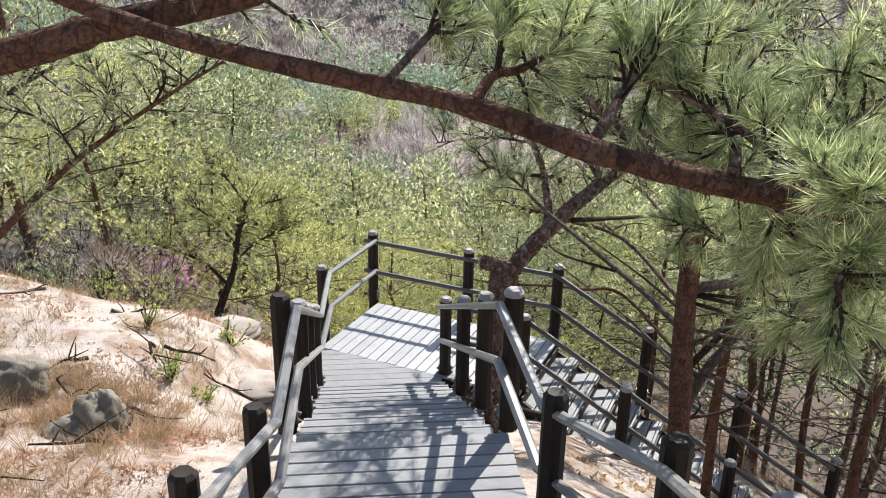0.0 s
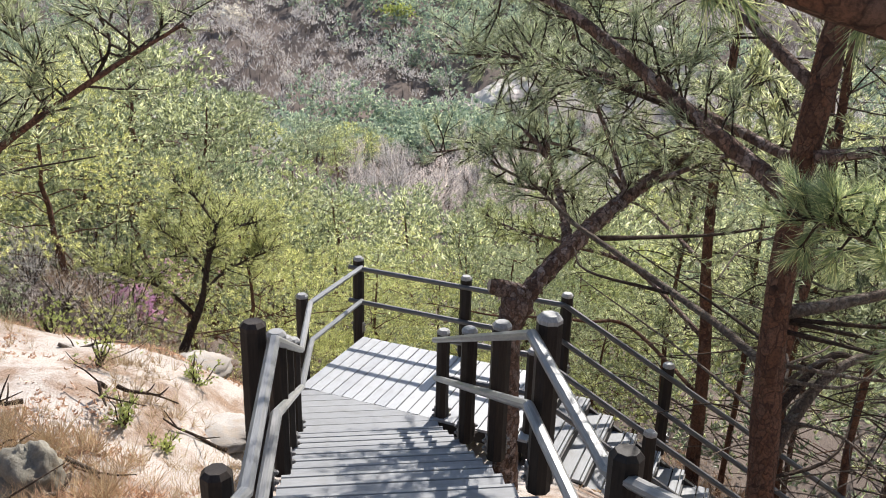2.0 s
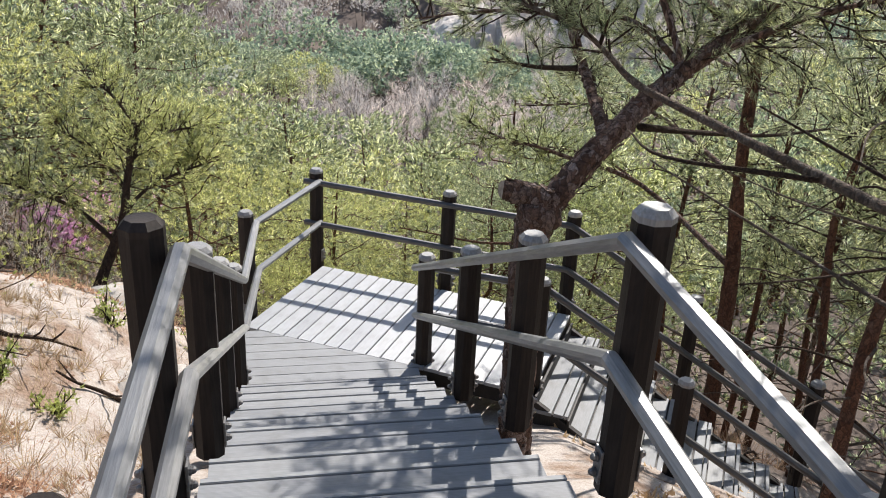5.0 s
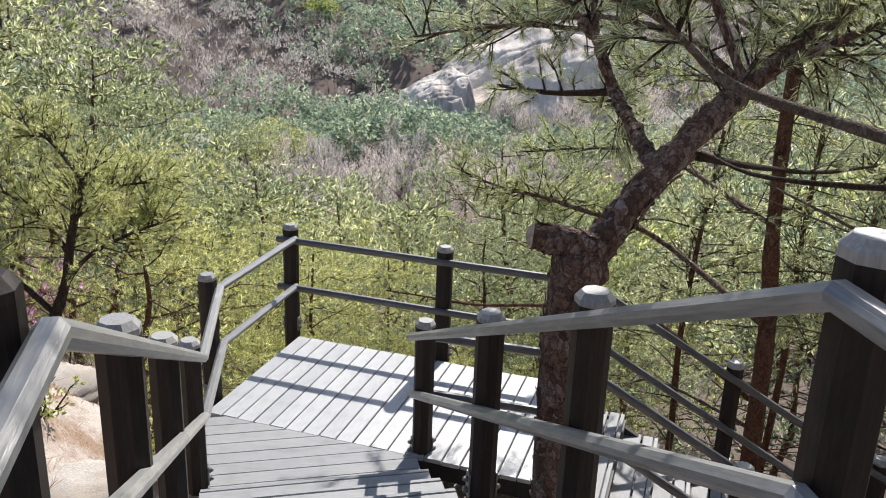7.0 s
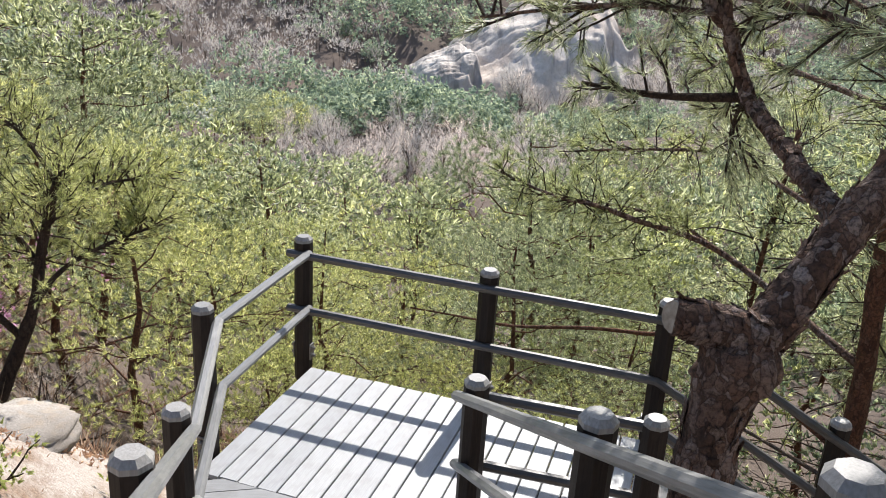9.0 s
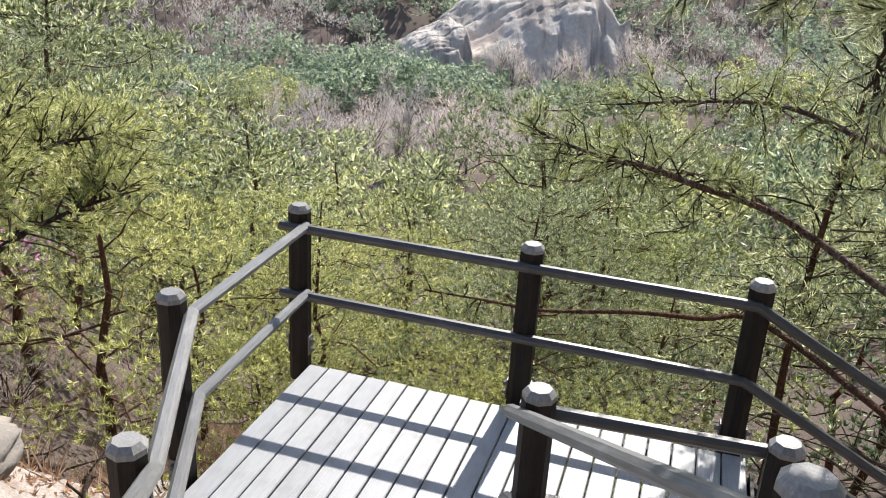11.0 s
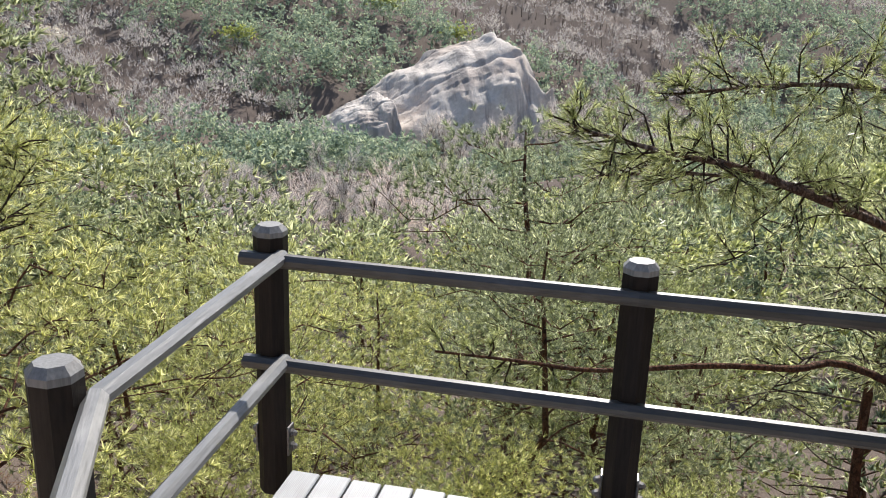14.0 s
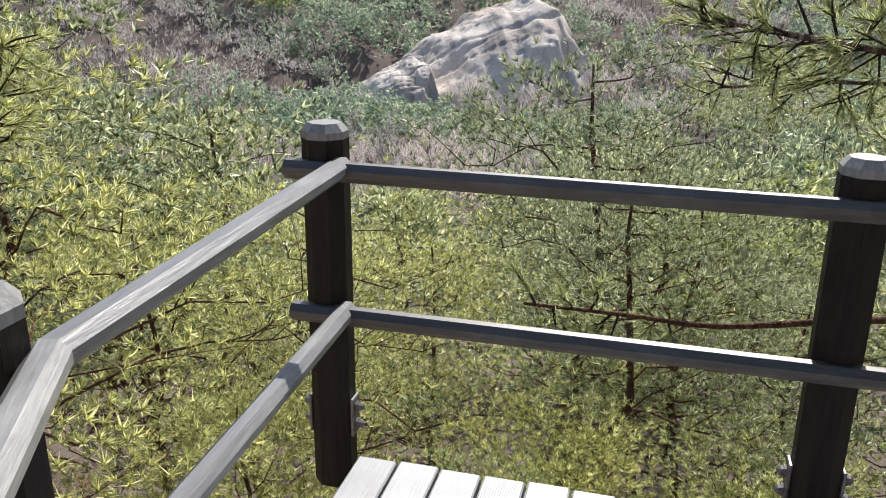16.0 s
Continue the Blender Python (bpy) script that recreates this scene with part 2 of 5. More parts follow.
def bm_prism(profile, z0, z1):
    bm = bmesh.new()
    a = [bm.verts.new((x, y, z0)) for x, y in profile]
    b = [bm.verts.new((x, y, z1)) for x, y in profile]
    k = len(profile)
    for i in range(k):
        bm.faces.new((a[i], a[(i + 1) % k], b[(i + 1) % k], b[i]))
    bm.faces.new(a[::-1])
    bm.faces.new(b)
    return bm


def octagon(r, turn=22.5):
    return [(r * math.cos(radians(turn + 45 * i)), r * math.sin(radians(turn + 45 * i))) for i in range(8)]


def bm_rings(rings):
    """Closed skin over a row of rings with equal counts, ends capped."""
    bm = bmesh.new()
    rows = [[bm.verts.new(p) for p in ring] for ring in rings]
    k = len(rows[0])
    for a, b in zip(rows, rows[1:]):
        for i in range(k):
            bm.faces.new((a[i], a[(i + 1) % k], b[(i + 1) % k], b[i]))
    bm.faces.new(rows[0][::-1])
    bm.faces.new(rows[-1])
    return bm


def board_mesh(name, length, width, thick, material, bevel=0.006):
    """A plank along x with eased upper edges, its top in the plane z = 0."""
    w, t, b = width / 2, thick, bevel
    prof = [(-w, -t), (w, -t), (w, -b), (w - b, 0), (-w + b, 0), (-w, -b)]
    verts = [(x, y, z) for x in (-length / 2, length / 2) for y, z in prof]
    faces = [tuple(range(5, -1, -1)), tuple(range(6, 12))]
    faces += [(i, (i + 1) % 6, 6 + (i + 1) % 6, 6 + i) for i in range(6)]
    return mesh_of(name, verts, faces, material)


# ---- terrain ----
PROFILE_Y = [-300, -60, -10, 0, 5.2, 6.5, 10.4, 12.4, 14, 18, 24, 40, 70, 110, 150, 180, 230, 300, 450, 800, 2500]
PROFILE_Z = [90, 24, 8.4, 3.9, 1.6, 1.45, -0.42, -0.95, -2.2, -4.4, -7.0, -11.8, -17.5, -23.5, -26.5, -25, -12, 8, 62, 190, 520]


def smooth01(a, b, v):
    t = np.clip((v - a) / (b - a), 0, 1)
    return t * t * (3 - 2 * t)


def ground_z(x, y):
    x, y = np.asarray(x, float), np.asarray(y, float)
    z = np.interp(y, PROFILE_Y, PROFILE_Z)
    mound = smooth01(-1.9, -3.6, x) * 1.15 + smooth01(-3.6, -8, x) * 0.75
    z = z + mound * smooth01(6.2, 10.5, y) * (1 - smooth01(11.0, 14.0, y))
    z = z + 2.6 * smooth01(-3.9, -6.8, x) * smooth01(11.5, 15.5, y) * (1 - smooth01(20, 34, y))
    z = z - 0.42 * np.clip(x - 1.2, 0, 7) * smooth01(2.5, 6, y) * (1 - smooth01(14, 24, y))
    z = z + 0.22 * np.clip(-9 - x, 0, 60) * smooth01(12, 26, y) * (1 - smooth01(90, 160, y))
    z = z + 0.16 * np.clip(x - 12, 0, 60) * smooth01(14, 30, y) * (1 - smooth01(90, 160, y))
    amp = np.clip((np.hypot(x, y - 6) - 3) / 60, 0, 1)
    z = z + amp * (2.2 * np.sin(x * 0.11 + 1.3) * np.cos(y * 0.09) + 1.1 * np.sin(x * 0.23 + y * 0.19))
    z = z + smooth01(150, 400, y) * (14 * np.sin(x * 0.013 + 0.6) + 8 * np.sin(x * 0.031 + y * 0.011))
    near = 0.05 * np.sin(x * 2.9 + 0.7 * y) * np.cos(y * 2.1) + 0.03 * np.sin(x * 6.1 - y * 5.3)
    return z + near * smooth01(1.2, 2.2, np.abs(x + 0.4))


def gz(x, y):
    return float(ground_z(x, y))


def build_ground():
    i = np.linspace(-1, 1, 150)
    xs = np.sinh(i * 5.6) / math.sinh(5.6) * 1500
    ya = -np.geomspace(1, 320, 24)[::-1] + 1
    yb = np.linspace(0.3, 17, 90)
    yc = np.geomspace(17.3, 2500, 90)
    ys = np.concatenate([ya, yb, yc])
    gx, gy = np.meshgrid(xs, ys)
    z = ground_z(gx, gy)
    nx, ny = len(xs), len(ys)
    verts = np.stack([gx.ravel(), gy.ravel(), z.ravel()], 1).tolist()
    faces = [(r * nx + c, r * nx + c + 1, (r + 1) * nx + c + 1, (r + 1) * nx + c) for r in range(ny - 1) for c in range(nx - 1)]
    me = mesh_of("ground", verts, faces, M_SOIL)
    me.polygons.foreach_set("use_smooth", [True] * len(me.polygons))
    forest = smooth01(11.5, 14.5, gy + 0.25 * np.clip(gx, -4, 4)).ravel()
    forest = np.maximum(forest, (0.43 * smooth01(0.5, 1.5, gx) * smooth01(2.0, 4.0, gy)).ravel())
    at = me.attributes.new("forest", "FLOAT", "POINT")
    at.data.foreach_set("value", forest.astype(np.float32))
    return tagged(new("ground", me), "pale sandy granite hillside under brown pine litter", "ground", kind="structure")


build_ground()

# ---- stairs and landing ----
AX = Vector((-0.148, 0.989, 0)).normalized()   # walking direction of the flights
RT = Vector((AX.y, -AX.x, 0))                  # to the walker's right
TOP = Vector((-0.17, 6.38, 1.95))              # edge of the upper platform, mid-width
TREAD, RISER, FLIGHT_W = 0.385, 0.177, 1.60
DU = Vector((0.928, -0.373, 0)).normalized()   # along the landing
DV = Vector((0.373, 0.928, 0)).normalized()    # across the landing
U0, U1, V0, V1 = -5.93, -2.92, 9.98, 11.66


def frame_of(origin, xdir):
    x = Vector(xdir).normalized()
    z = Vector((0, 0, 1))
    return Matrix.Translation(origin) @ Matrix((x, z.cross(x), z)).transposed().to_4x4()


def beam(name, a, b, w, h, parent, material=M_BEAM):
    """A square timber from a to b (tops), w wide and h deep."""
    a, b = Vector(a), Vector(b)
    d = (b - a).normalized()
    s = d.cross(Vector((0, 0, 1))).normalized() * (w / 2)
    n = s.cross(d).normalized() * h
    if n.z > 0:
        n = -n
    bm = bm_rings([[p + s, p - s, p - s + n, p + s + n] for p in (a, b)])
    bmesh.ops.recalc_face_normals(bm, faces=bm.faces)
    return part(name, bm, material, parent)


def build_flight(origin, axis, steps, width, tread, riser, label, start_board=0):
    """Steps that go down from origin (the upper edge) along axis: two planks a tread, closed risers, two stringers."""
    axis = Vector(axis).normalized()
    right = Vector((axis.y, -axis.x, 0))
    st = thing("wooden_staircase", origin, label, "stairs")
    inv = Matrix.Translation(-Vector(origin))
    strips = (("tread_plank", 0.004, 0.178), ("tread_plank", 0.196, tread - 0.036), ("nosing_strip", tread - 0.026, tread + 0.010))
    meshes = [board_mesh(n, width, b - a, 0.034, M_TREAD, 0.004) for n, a, b in strips]
    # dark board added below each tread to block light, so the gaps look black
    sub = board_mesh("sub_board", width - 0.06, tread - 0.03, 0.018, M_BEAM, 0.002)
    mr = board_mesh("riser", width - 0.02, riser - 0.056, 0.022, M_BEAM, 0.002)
    for k in range(1, steps + 1):
        z = -riser * k
        for j, (n, a, b) in enumerate(strips):
            d = tread * (k - 1) + (a + b) / 2
            wob = 0.004 * math.sin(k * 2.3 + j)
            m = inv @ frame_of(Vector(origin) + axis * d + right * wob + Vector((0, 0, z + 0.001 * ((k + j) % 3))), right)
            attach(n, meshes[j], st, m=m)
        m = inv @ frame_of(Vector(origin) + axis * (tread * (k - 0.5)) + Vector((0, 0, z - 0.037)), right)
        attach("sub_board", sub, st, m=m)
        m = inv @ frame_of(Vector(origin) + axis * (tread * (k - 1) + 0.004) + Vector((0, 0, z + riser / 2 - 0.017)), right) @ pose(0, 0, 0, 90)
        attach("riser", mr, st, m=m)
    for s in (-1, 1):
        off = right * (s * (width / 2 - 0.03))
        beam("stringer", off + Vector((0, 0, -0.09)), off + axis * (tread * steps) + Vector((0, 0, -riser * steps - 0.09)), 0.05, 0.2, st)
    return st


build_flight(TOP, AX, 10, FLIGHT_W, TREAD, RISER, "grey plank stairs dappled with pine shade, dark stringers")
UP_STEPS = 15
up0 = TOP - AX * (1.25 + TREAD * UP_STEPS) + Vector((0.16, 0, RISER * UP_STEPS))
build_flight(up0, AX, UP_STEPS, 1.75, TREAD, RISER, "grey plank stairs leading down to the small platform")


def build_platform():
    """The short level platform between the two flights."""
    pf = thing("wooden_platform", TOP, "short grey plank platform between two flights", "platform")
    n = 9
    w = 1.27 / n
    me = board_mesh("plank", 1.72, w - 0.010, 0.034, M_TREAD)
    for i in range(n):
        p = -AX * (w * (i + 0.5)) + Vector((0, 0, 0.0015 * (i % 2)))
        attach("plank", me, pf, m=frame_of(p + RT * (0.004 * math.sin(i * 1.7)), RT))
    for s in (-0.8, 0, 0.8):
        beam("joist", RT * s + Vector((0, 0, -0.04)), RT * s - AX * 1.25 + Vector((0, 0, -0.04)), 0.06, 0.14, pf)
    me = board_mesh("fascia", 1.66, 0.12, 0.022, M_BEAM, 0.002)
    attach("fascia", me, pf, m=frame_of(Vector((0, 0, -0.1)) + AX * 0.002, RT) @ pose(0, 0, 0, 90))


build_platform()


def build_top_platform():
    """The head of the upper flight, behind the walker."""
    top = thing("wooden_platform", up0, "grey plank platform at the head of the stairs", "platform")
    me = board_mesh("plank", 1.9, 0.138, 0.034, M_TREAD)
    for i in range(16):
        attach("plank", me, top, m=frame_of(-AX * (0.146 * (i + 0.5)), RT))
    for s in (-0.8, 0.8):
        beam("joist", RT * s + Vector((0, 0, -0.04)), RT * s - AX * 2.3 + Vector((0, 0, -0.04)), 0.06, 0.14, top)


build_top_platform()


def uv(u, v, z=0.0):
    p = DU * u + DV * v
    return Vector((p.x, p.y, z))


def clip_poly(poly, n, d):
    """Keeps the side of a 2D polygon where n.p <= d."""
    out = []
    for a, b in zip(poly, poly[1:] + poly[:1]):
        da, db = n.dot(a) - d, n.dot(b) - d
        if da <= 0:
            out.append(a)
        if da * db < 0:
            out.append(a + (b - a) * (da / (da - db)))
    return out


def bm_slab(poly, z_top, thick):
    bm = bmesh.new()
    a = [bm.verts.new((p.x, p.y, z_top - thick)) for p in poly]
    b = [bm.verts.new((p.x, p.y, z_top)) for p in poly]
    k = len(poly)
    for i in range(k):
        bm.faces.new((a[i], a[(i + 1) % k], b[(i + 1) % k], b[i]))
    bm.faces.new(a[::-1])
    bm.faces.new(b)
    bmesh.ops.recalc_face_normals(bm, faces=bm.faces)
    return bm


def build_landing():
    o = uv((U0 + U1) / 2, (V0 + V1) / 2)
    dk = thing("wooden_deck", o, "sunlit pale grey plank landing deck on dark timber beams", "deck")
    n = 20
    w = (U1 - U0) / n
    me = board_mesh("deck_plank", V1 - V0, w - 0.010, 0.034, M_DECK)
    for i in range(n):
        p = uv(U0 + w * (i + 0.5), (V0 + V1) / 2 + 0.006 * math.sin(i * 2.1), 0.0012 * (i % 3)) - o
        attach("deck_plank", me, dk, m=frame_of(p, DV))
    # the wedge of cross-laid planks between the lowest step and the landing
    end = TREAD * 10 + 0.012
    foot = Vector((TOP.x, TOP.y, 0)) + AX * end
    for i in range(9):
        d0 = 0.146 * i
        quad = [foot + AX * (d0 + e) + RT * s for e, s in ((0.0, -0.83), (0.0, 0.80), (0.137, 0.80), (0.137, -0.83))]
        quad = [Vector((p.x, p.y)) for p in quad]
        quad = clip_poly(quad, Vector((DV.x, DV.y)), V0 - 0.006)
        quad = clip_poly(quad, Vector((-DU.x, -DU.y)), -(U0 + 0.02))
        if len(quad) >= 3:
            part("wedge_plank", bm_slab([p - Vector((o.x, o.y)) for p in quad], 0.0005 * (i % 2), 0.034), M_TREAD, dk)
    for v in (V0 + 0.08, (V0 + V1) / 2, V1 - 0.04):
        beam("beam", uv(U0 + 0.02, v, -0.04) - o, uv(U1 - 0.02, v, -0.04) - o, 0.07, 0.16, dk)
    for u in (U0 + 0.03, U1 - 0.03):
        beam("joist", uv(u, V0, -0.04) - o, uv(u, V1, -0.04) - o, 0.05, 0.17, dk)
    for u, v in ((U0 + 0.25, V1 - 0.2), (-4.4, V1 - 0.2), (U1 - 0.25, V1 - 0.2), (U0 + 0.25, V0 + 0.3), (-4.4, V0 + 0.3), (U1 - 0.25, V0 + 0.3)):
        p = uv(u, v)
        g = gz(p.x, p.y) - 0.15
        part("support_post", bm_prism([(-0.06, -0.06), (0.06, -0.06), (0.06, 0.06), (-0.06, 0.06)], g, -0.045), M_BEAM, dk).location = (p - o)
    return dk


build_landing()

# the next flight turns right off the landing
LOW_TOP = uv(U1 + 0.02, (V0 + V1) / 2 - 0.02)
LOW_TREAD, LOW_STEPS = 0.32, 13
build_flight(LOW_TOP, DU, LOW_STEPS, 1.6, LOW_TREAD, RISER, "shaded grey plank stairs descending under the pines")
LOW_END = LOW_TOP + DU * (LOW_TREAD * LOW_STEPS) + Vector((0, 0, -RISER * LOW_STEPS))


def build_low_landing():
    lo = thing("wooden_deck", LOW_END, "small grey plank landing below the pines", "deck")
    me = board_mesh("deck_plank", 1.9, 0.142, 0.034, M_DECK)
    for i in range(13):
        attach("deck_plank", me, lo, m=frame_of(DU * (0.15 * (i + 0.5)) - DV * 0.15, DV))
    for v in (-0.95, 0.7):
        beam("beam", DV * v + Vector((0, 0, -0.04)), DV * v + DU * 1.95 + Vector((0, 0, -0.04)), 0.07, 0.16, lo)
    for u, v in ((0.2, -0.9), (1.8, -0.9), (0.2, 0.6), (1.8, 0.6)):
        p = DU * u + DV * v
        g = gz(LOW_END.x + p.x, LOW_END.y + p.y) - 0.2 - LOW_END.z
        part("support_post", bm_prism([(-0.06, -0.06), (0.06, -0.06), (0.06, 0.06), (-0.06, 0.06)], min(g, -0.3), -0.045), M_BEAM, lo).location = p


build_low_landing()
LAST_DIR = Vector((0.6, -0.8, 0)).normalized()
LAST_TOP = LOW_END + DU * 1.1 - DV * 1.11
build_flight(LAST_TOP, LAST_DIR, 10, 1.5, 0.32, RISER, "lowest flight of grey plank stairs in the shade")

# ---- railings ----
POST_R, POST_H = 0.079, 1.15


def cap_mesh(material):
    bm = bm_rings([[(x, y, z) for x, y in octagon(r)] for r, z in ((POST_R, -0.05), (POST_R, -0.026), (POST_R * 0.70, 0.0))])
    me = bpy.data.meshes.new("cap")
    bm.to_mesh(me)
    bm.free()
    me.materials.append(material)
    return me


CAP_ME, SHADED_CAP_ME = cap_mesh(M_CAP), cap_mesh(M_POST)


def bolt_mesh():
    bm = bmesh.new()
    bmesh.ops.create_cone(bm, cap_ends=True, segments=8, radius1=0.021, radius2=0.021, depth=0.012, matrix=Matrix.Translation((0, 0, 0.006)))
    bmesh.ops.create_uvsphere(bm, u_segments=8, v_segments=5, radius=0.017, matrix=Matrix.Translation((0, 0, 0.016)))
    me = bpy.data.meshes.new("bolt")
    bm.to_mesh(me)
    bm.free()
    me.materials.append(M_BOLT)
    return me


def strap_mesh():
    bm = bmesh.new()
    bmesh.ops.create_cube(bm, size=1, matrix=Matrix.Diagonal((0.012, 0.07, 0.15, 1)))
    bmesh.ops.bevel(bm, geom=bm.edges, offset=0.003, segments=1, affect="EDGES")
    me = bpy.data.meshes.new("bracket")
    bm.to_mesh(me)
    bm.free()
    me.materials.append(M_BOLT)
    return me


BOLT_ME, STRAP_ME = bolt_mesh(), strap_mesh()


def add_post(parent, top, along, length=1.2, lean=(0, 0), shaded_cap=False):
    """An octagonal post with a chamfered cap and a bolted foot. along: direction of the rail there."""
    o = parent.location
    turn = math.degrees(math.atan2(along[1], along[0]))
    ps = attach("post", long_post(length), parent, m=pose(*(Vector(top) - o), lean[0], lean[1], turn))
    # sun or shade on the cap is set by a pale or dark material
    attach("cap", SHADED_CAP_ME if shaded_cap else CAP_ME, ps, "chamfered top, dark as in shade" if shaded_cap else "weathered grey chamfered top, paled as in sun")
    for s in (-1, 1):
        b = attach("bracket", STRAP_ME, ps, "steel foot bracket", m=Matrix.Translation((s * 0.080, 0, -POST_H + 0.075)))
        for h in (-0.035, 0.035):
            attach("bolt", BOLT_ME, ps, m=Matrix.Translation((s * 0.084, 0, -POST_H + 0.075 + h)) @ pose(0, 0, 0, 0, 90 * s, 0))
    return ps


LONG = {}


def long_post(length):
    key = round(length, 2)
    if key not in LONG:
        me = bpy.data.meshes.new("post")
        bm = bm_prism(octagon(POST_R), -key, -0.05)
        bm.to_mesh(me)
        bm.free()
        me.materials.append(M_POST)
        LONG[key] = me
    return LONG[key]


def rail_profile(w=0.072, h=0.062):
    """An eased rail section: eight sides, flat on top."""
    a, b = w / 2, h / 2
    e = 0.02
    return [(-a + e, -b), (a - e, -b), (a, -b + e), (a, b - e), (a - e, b), (-a + e, b), (-a, b - e), (-a, -b + e)]


def add_rail(parent, points, material=M_RAIL_SUNLIT, drop=0.0, w=0.072, h=0.062):
    """A handrail along points (its top), mitred at every bend, one mesh for each straight length."""
    o = parent.location
    pts = [Vector(p) - Vector((0, 0, drop)) for p in points]
    prof = rail_profile(w, h)
    up = Vector((0, 0, 1))
    rings = []
    for i, p in enumerate(pts):
        din = (p - pts[i - 1]).normalized() if i else None
        dout = (pts[i + 1] - p).normalized() if i + 1 < len(pts) else None
        d = dout or din
        side = d.cross(up).normalized()
        nrm = side.cross(d)
        ref = din or dout
        rside = ref.cross(up).normalized()
        rup = rside.cross(ref)
        plane = ((din + dout).normalized() if din and dout else ref)
        ring = []
        for x, y in prof:
            q = p + rside * x + rup * (y - h / 2)
            t = -(q - p).dot(plane) / ref.dot(plane)
            ring.append(q + ref * t)
        rings.append(ring)
    for i in range(len(pts) - 1):
        a, b = pts[i], pts[i + 1]
        d = (b - a).normalized()
        rot = d.to_track_quat("Z", "Y").to_matrix().to_4x4()
        base = Matrix.Translation(a) @ rot
        inv = base.inverted()
        bm = bm_rings([[inv @ v for v in rings[i]], [inv @ v for v in rings[i + 1]]])
        bmesh.ops.recalc_face_normals(bm, faces=bm.faces)
        ob = part("rail", bm, material, parent)
        ob.matrix_basis = Matrix.Translation(-o) @ base


RAILING = "dark octagonal timber posts with two rails"
P_A, P_B, P_C, P_D = Vector((-1.23, 13.22, 1.15)), Vector((0.30, 12.60, 1.14)), Vector((1.60, 12.08, 1.14)), Vector((-1.77, 11.75, 1.145))
P_E, P_F, P_G, P_H = Vector((0.03, 10.86, 1.12)), Vector((0.285, 9.20, 1.885)), Vector((0.50, 7.96, 2.49)), Vector((0.685, 6.58, 3.145))
P_I, P_J, P_K, P_L = Vector((-1.065, 6.54, 3.055)), Vector((-1.18, 7.635, 2.497)), Vector((-1.40, 8.95, 1.846)), Vector((-1.62, 10.38, 1.168))
P_S, P_Q, P_R, P_N = Vector((-0.99, 5.43, 2.776)), Vector((0.89, 5.23, 3.08)), Vector((1.39, 4.37, 3.36)), Vector((1.05, 10.56, 1.05))
LOW_V = Vector((1.287, -0.412, -0.7485))


def railing_beside_stairs_left():
    r = thing("wooden_railing", P_L - Vector((0, 0, 1.15)), RAILING + " beside the stairs", "railing", "railings of the walkway")
    for p in (P_J, P_K, P_L):
        add_post(r, p, RT)
    for p in (P_I, P_S, Vector((-1.06, 4.36, 3.05))):
        add_post(r, p, RT, shaded_cap=True)
    for k in range(1, 4):
        add_post(r, (-1.06 + 0.16 * k, 4.36 - 1.2 * k, 3.05 + 0.56 * k), RT)
    top = [(-0.45, 0.3, 4.85), (-0.90, 4.3, 3.0), (-0.80, 5.22, 2.83), (-0.952, 6.576, 2.955), (-1.535, 10.40, 1.055), (-1.673, 11.78, 1.042), (-1.178, 13.15, 1.046)]
    add_rail(r, top)
    low = [(-0.45, 0.3, 4.35), (-0.90, 4.3, 2.5), (-0.85, 5.4, 2.25), (-0.962, 6.6, 2.44), (-1.545, 10.40, 0.597), (-1.663, 11.78, 0.53), (-1.173, 13.155, 0.537)]
    add_rail(r, low)
    add_post(r, P_D, DV, 1.35)


def railing_beside_stairs_right():
    r = thing("wooden_railing", P_F - Vector((0, 0, 1.15)), RAILING + " near the pine", "railing", "railings of the walkway")
    for p in (P_E, P_F, P_G, P_H):
        add_post(r, p, RT)
    add_post(r, P_Q, RT, shaded_cap=True)
    add_post(r, P_R, RT, shaded_cap=True)
    for k in range(1, 4):
        add_post(r, (1.39 + 0.05 * k, 4.37 - 1.2 * k, 3.36 + 0.56 * k), RT)
    add_rail(r, [(1.42, 0.3, 5.0), (1.30, 4.25, 3.28), (0.835, 5.32, 2.945), (0.578, 6.52, 3.07), (-0.076, 10.985, 0.958)])
    add_rail(r, [(1.42, 0.3, 4.5), (1.30, 4.25, 2.78), (0.835, 5.40, 2.44), (0.584, 6.53, 2.597), (-0.056, 10.986, 0.466)])


def railing_round_landing():
    r = thing("wooden_railing", P_B - Vector((0, 0, 1.15)), RAILING + " edging the deck", "railing", "railings of the walkway")
    ab = (P_B - P_A).normalized()
    for p in (P_A, P_B, P_C):
        add_post(r, p, DU, 1.35)
    n = Vector((DV.x, DV.y, 0)) * -0.075
    for z, m in ((1.035, M_RAIL_SUNLIT), (0.53, M_RAIL_SUNLIT)):
        a, c = P_A + n - ab * 0.11, P_C + n
        low = [Vector((q.x, q.y, q.z - 1.145 + z)) for q in (P_C + LOW_V * k + n for k in (1, 2, 3))]
        # the darker tone paints in the shaded face of these rails
        add_rail(r, [(a.x, a.y, z), (P_B.x + n.x, P_B.y + n.y, z - 0.004), (c.x, c.y, z - 0.004)] + low, M_RAIL_SHADED)
    for k in (1, 2, 3):
        add_post(r, P_C + LOW_V * k, DU, 1.3)


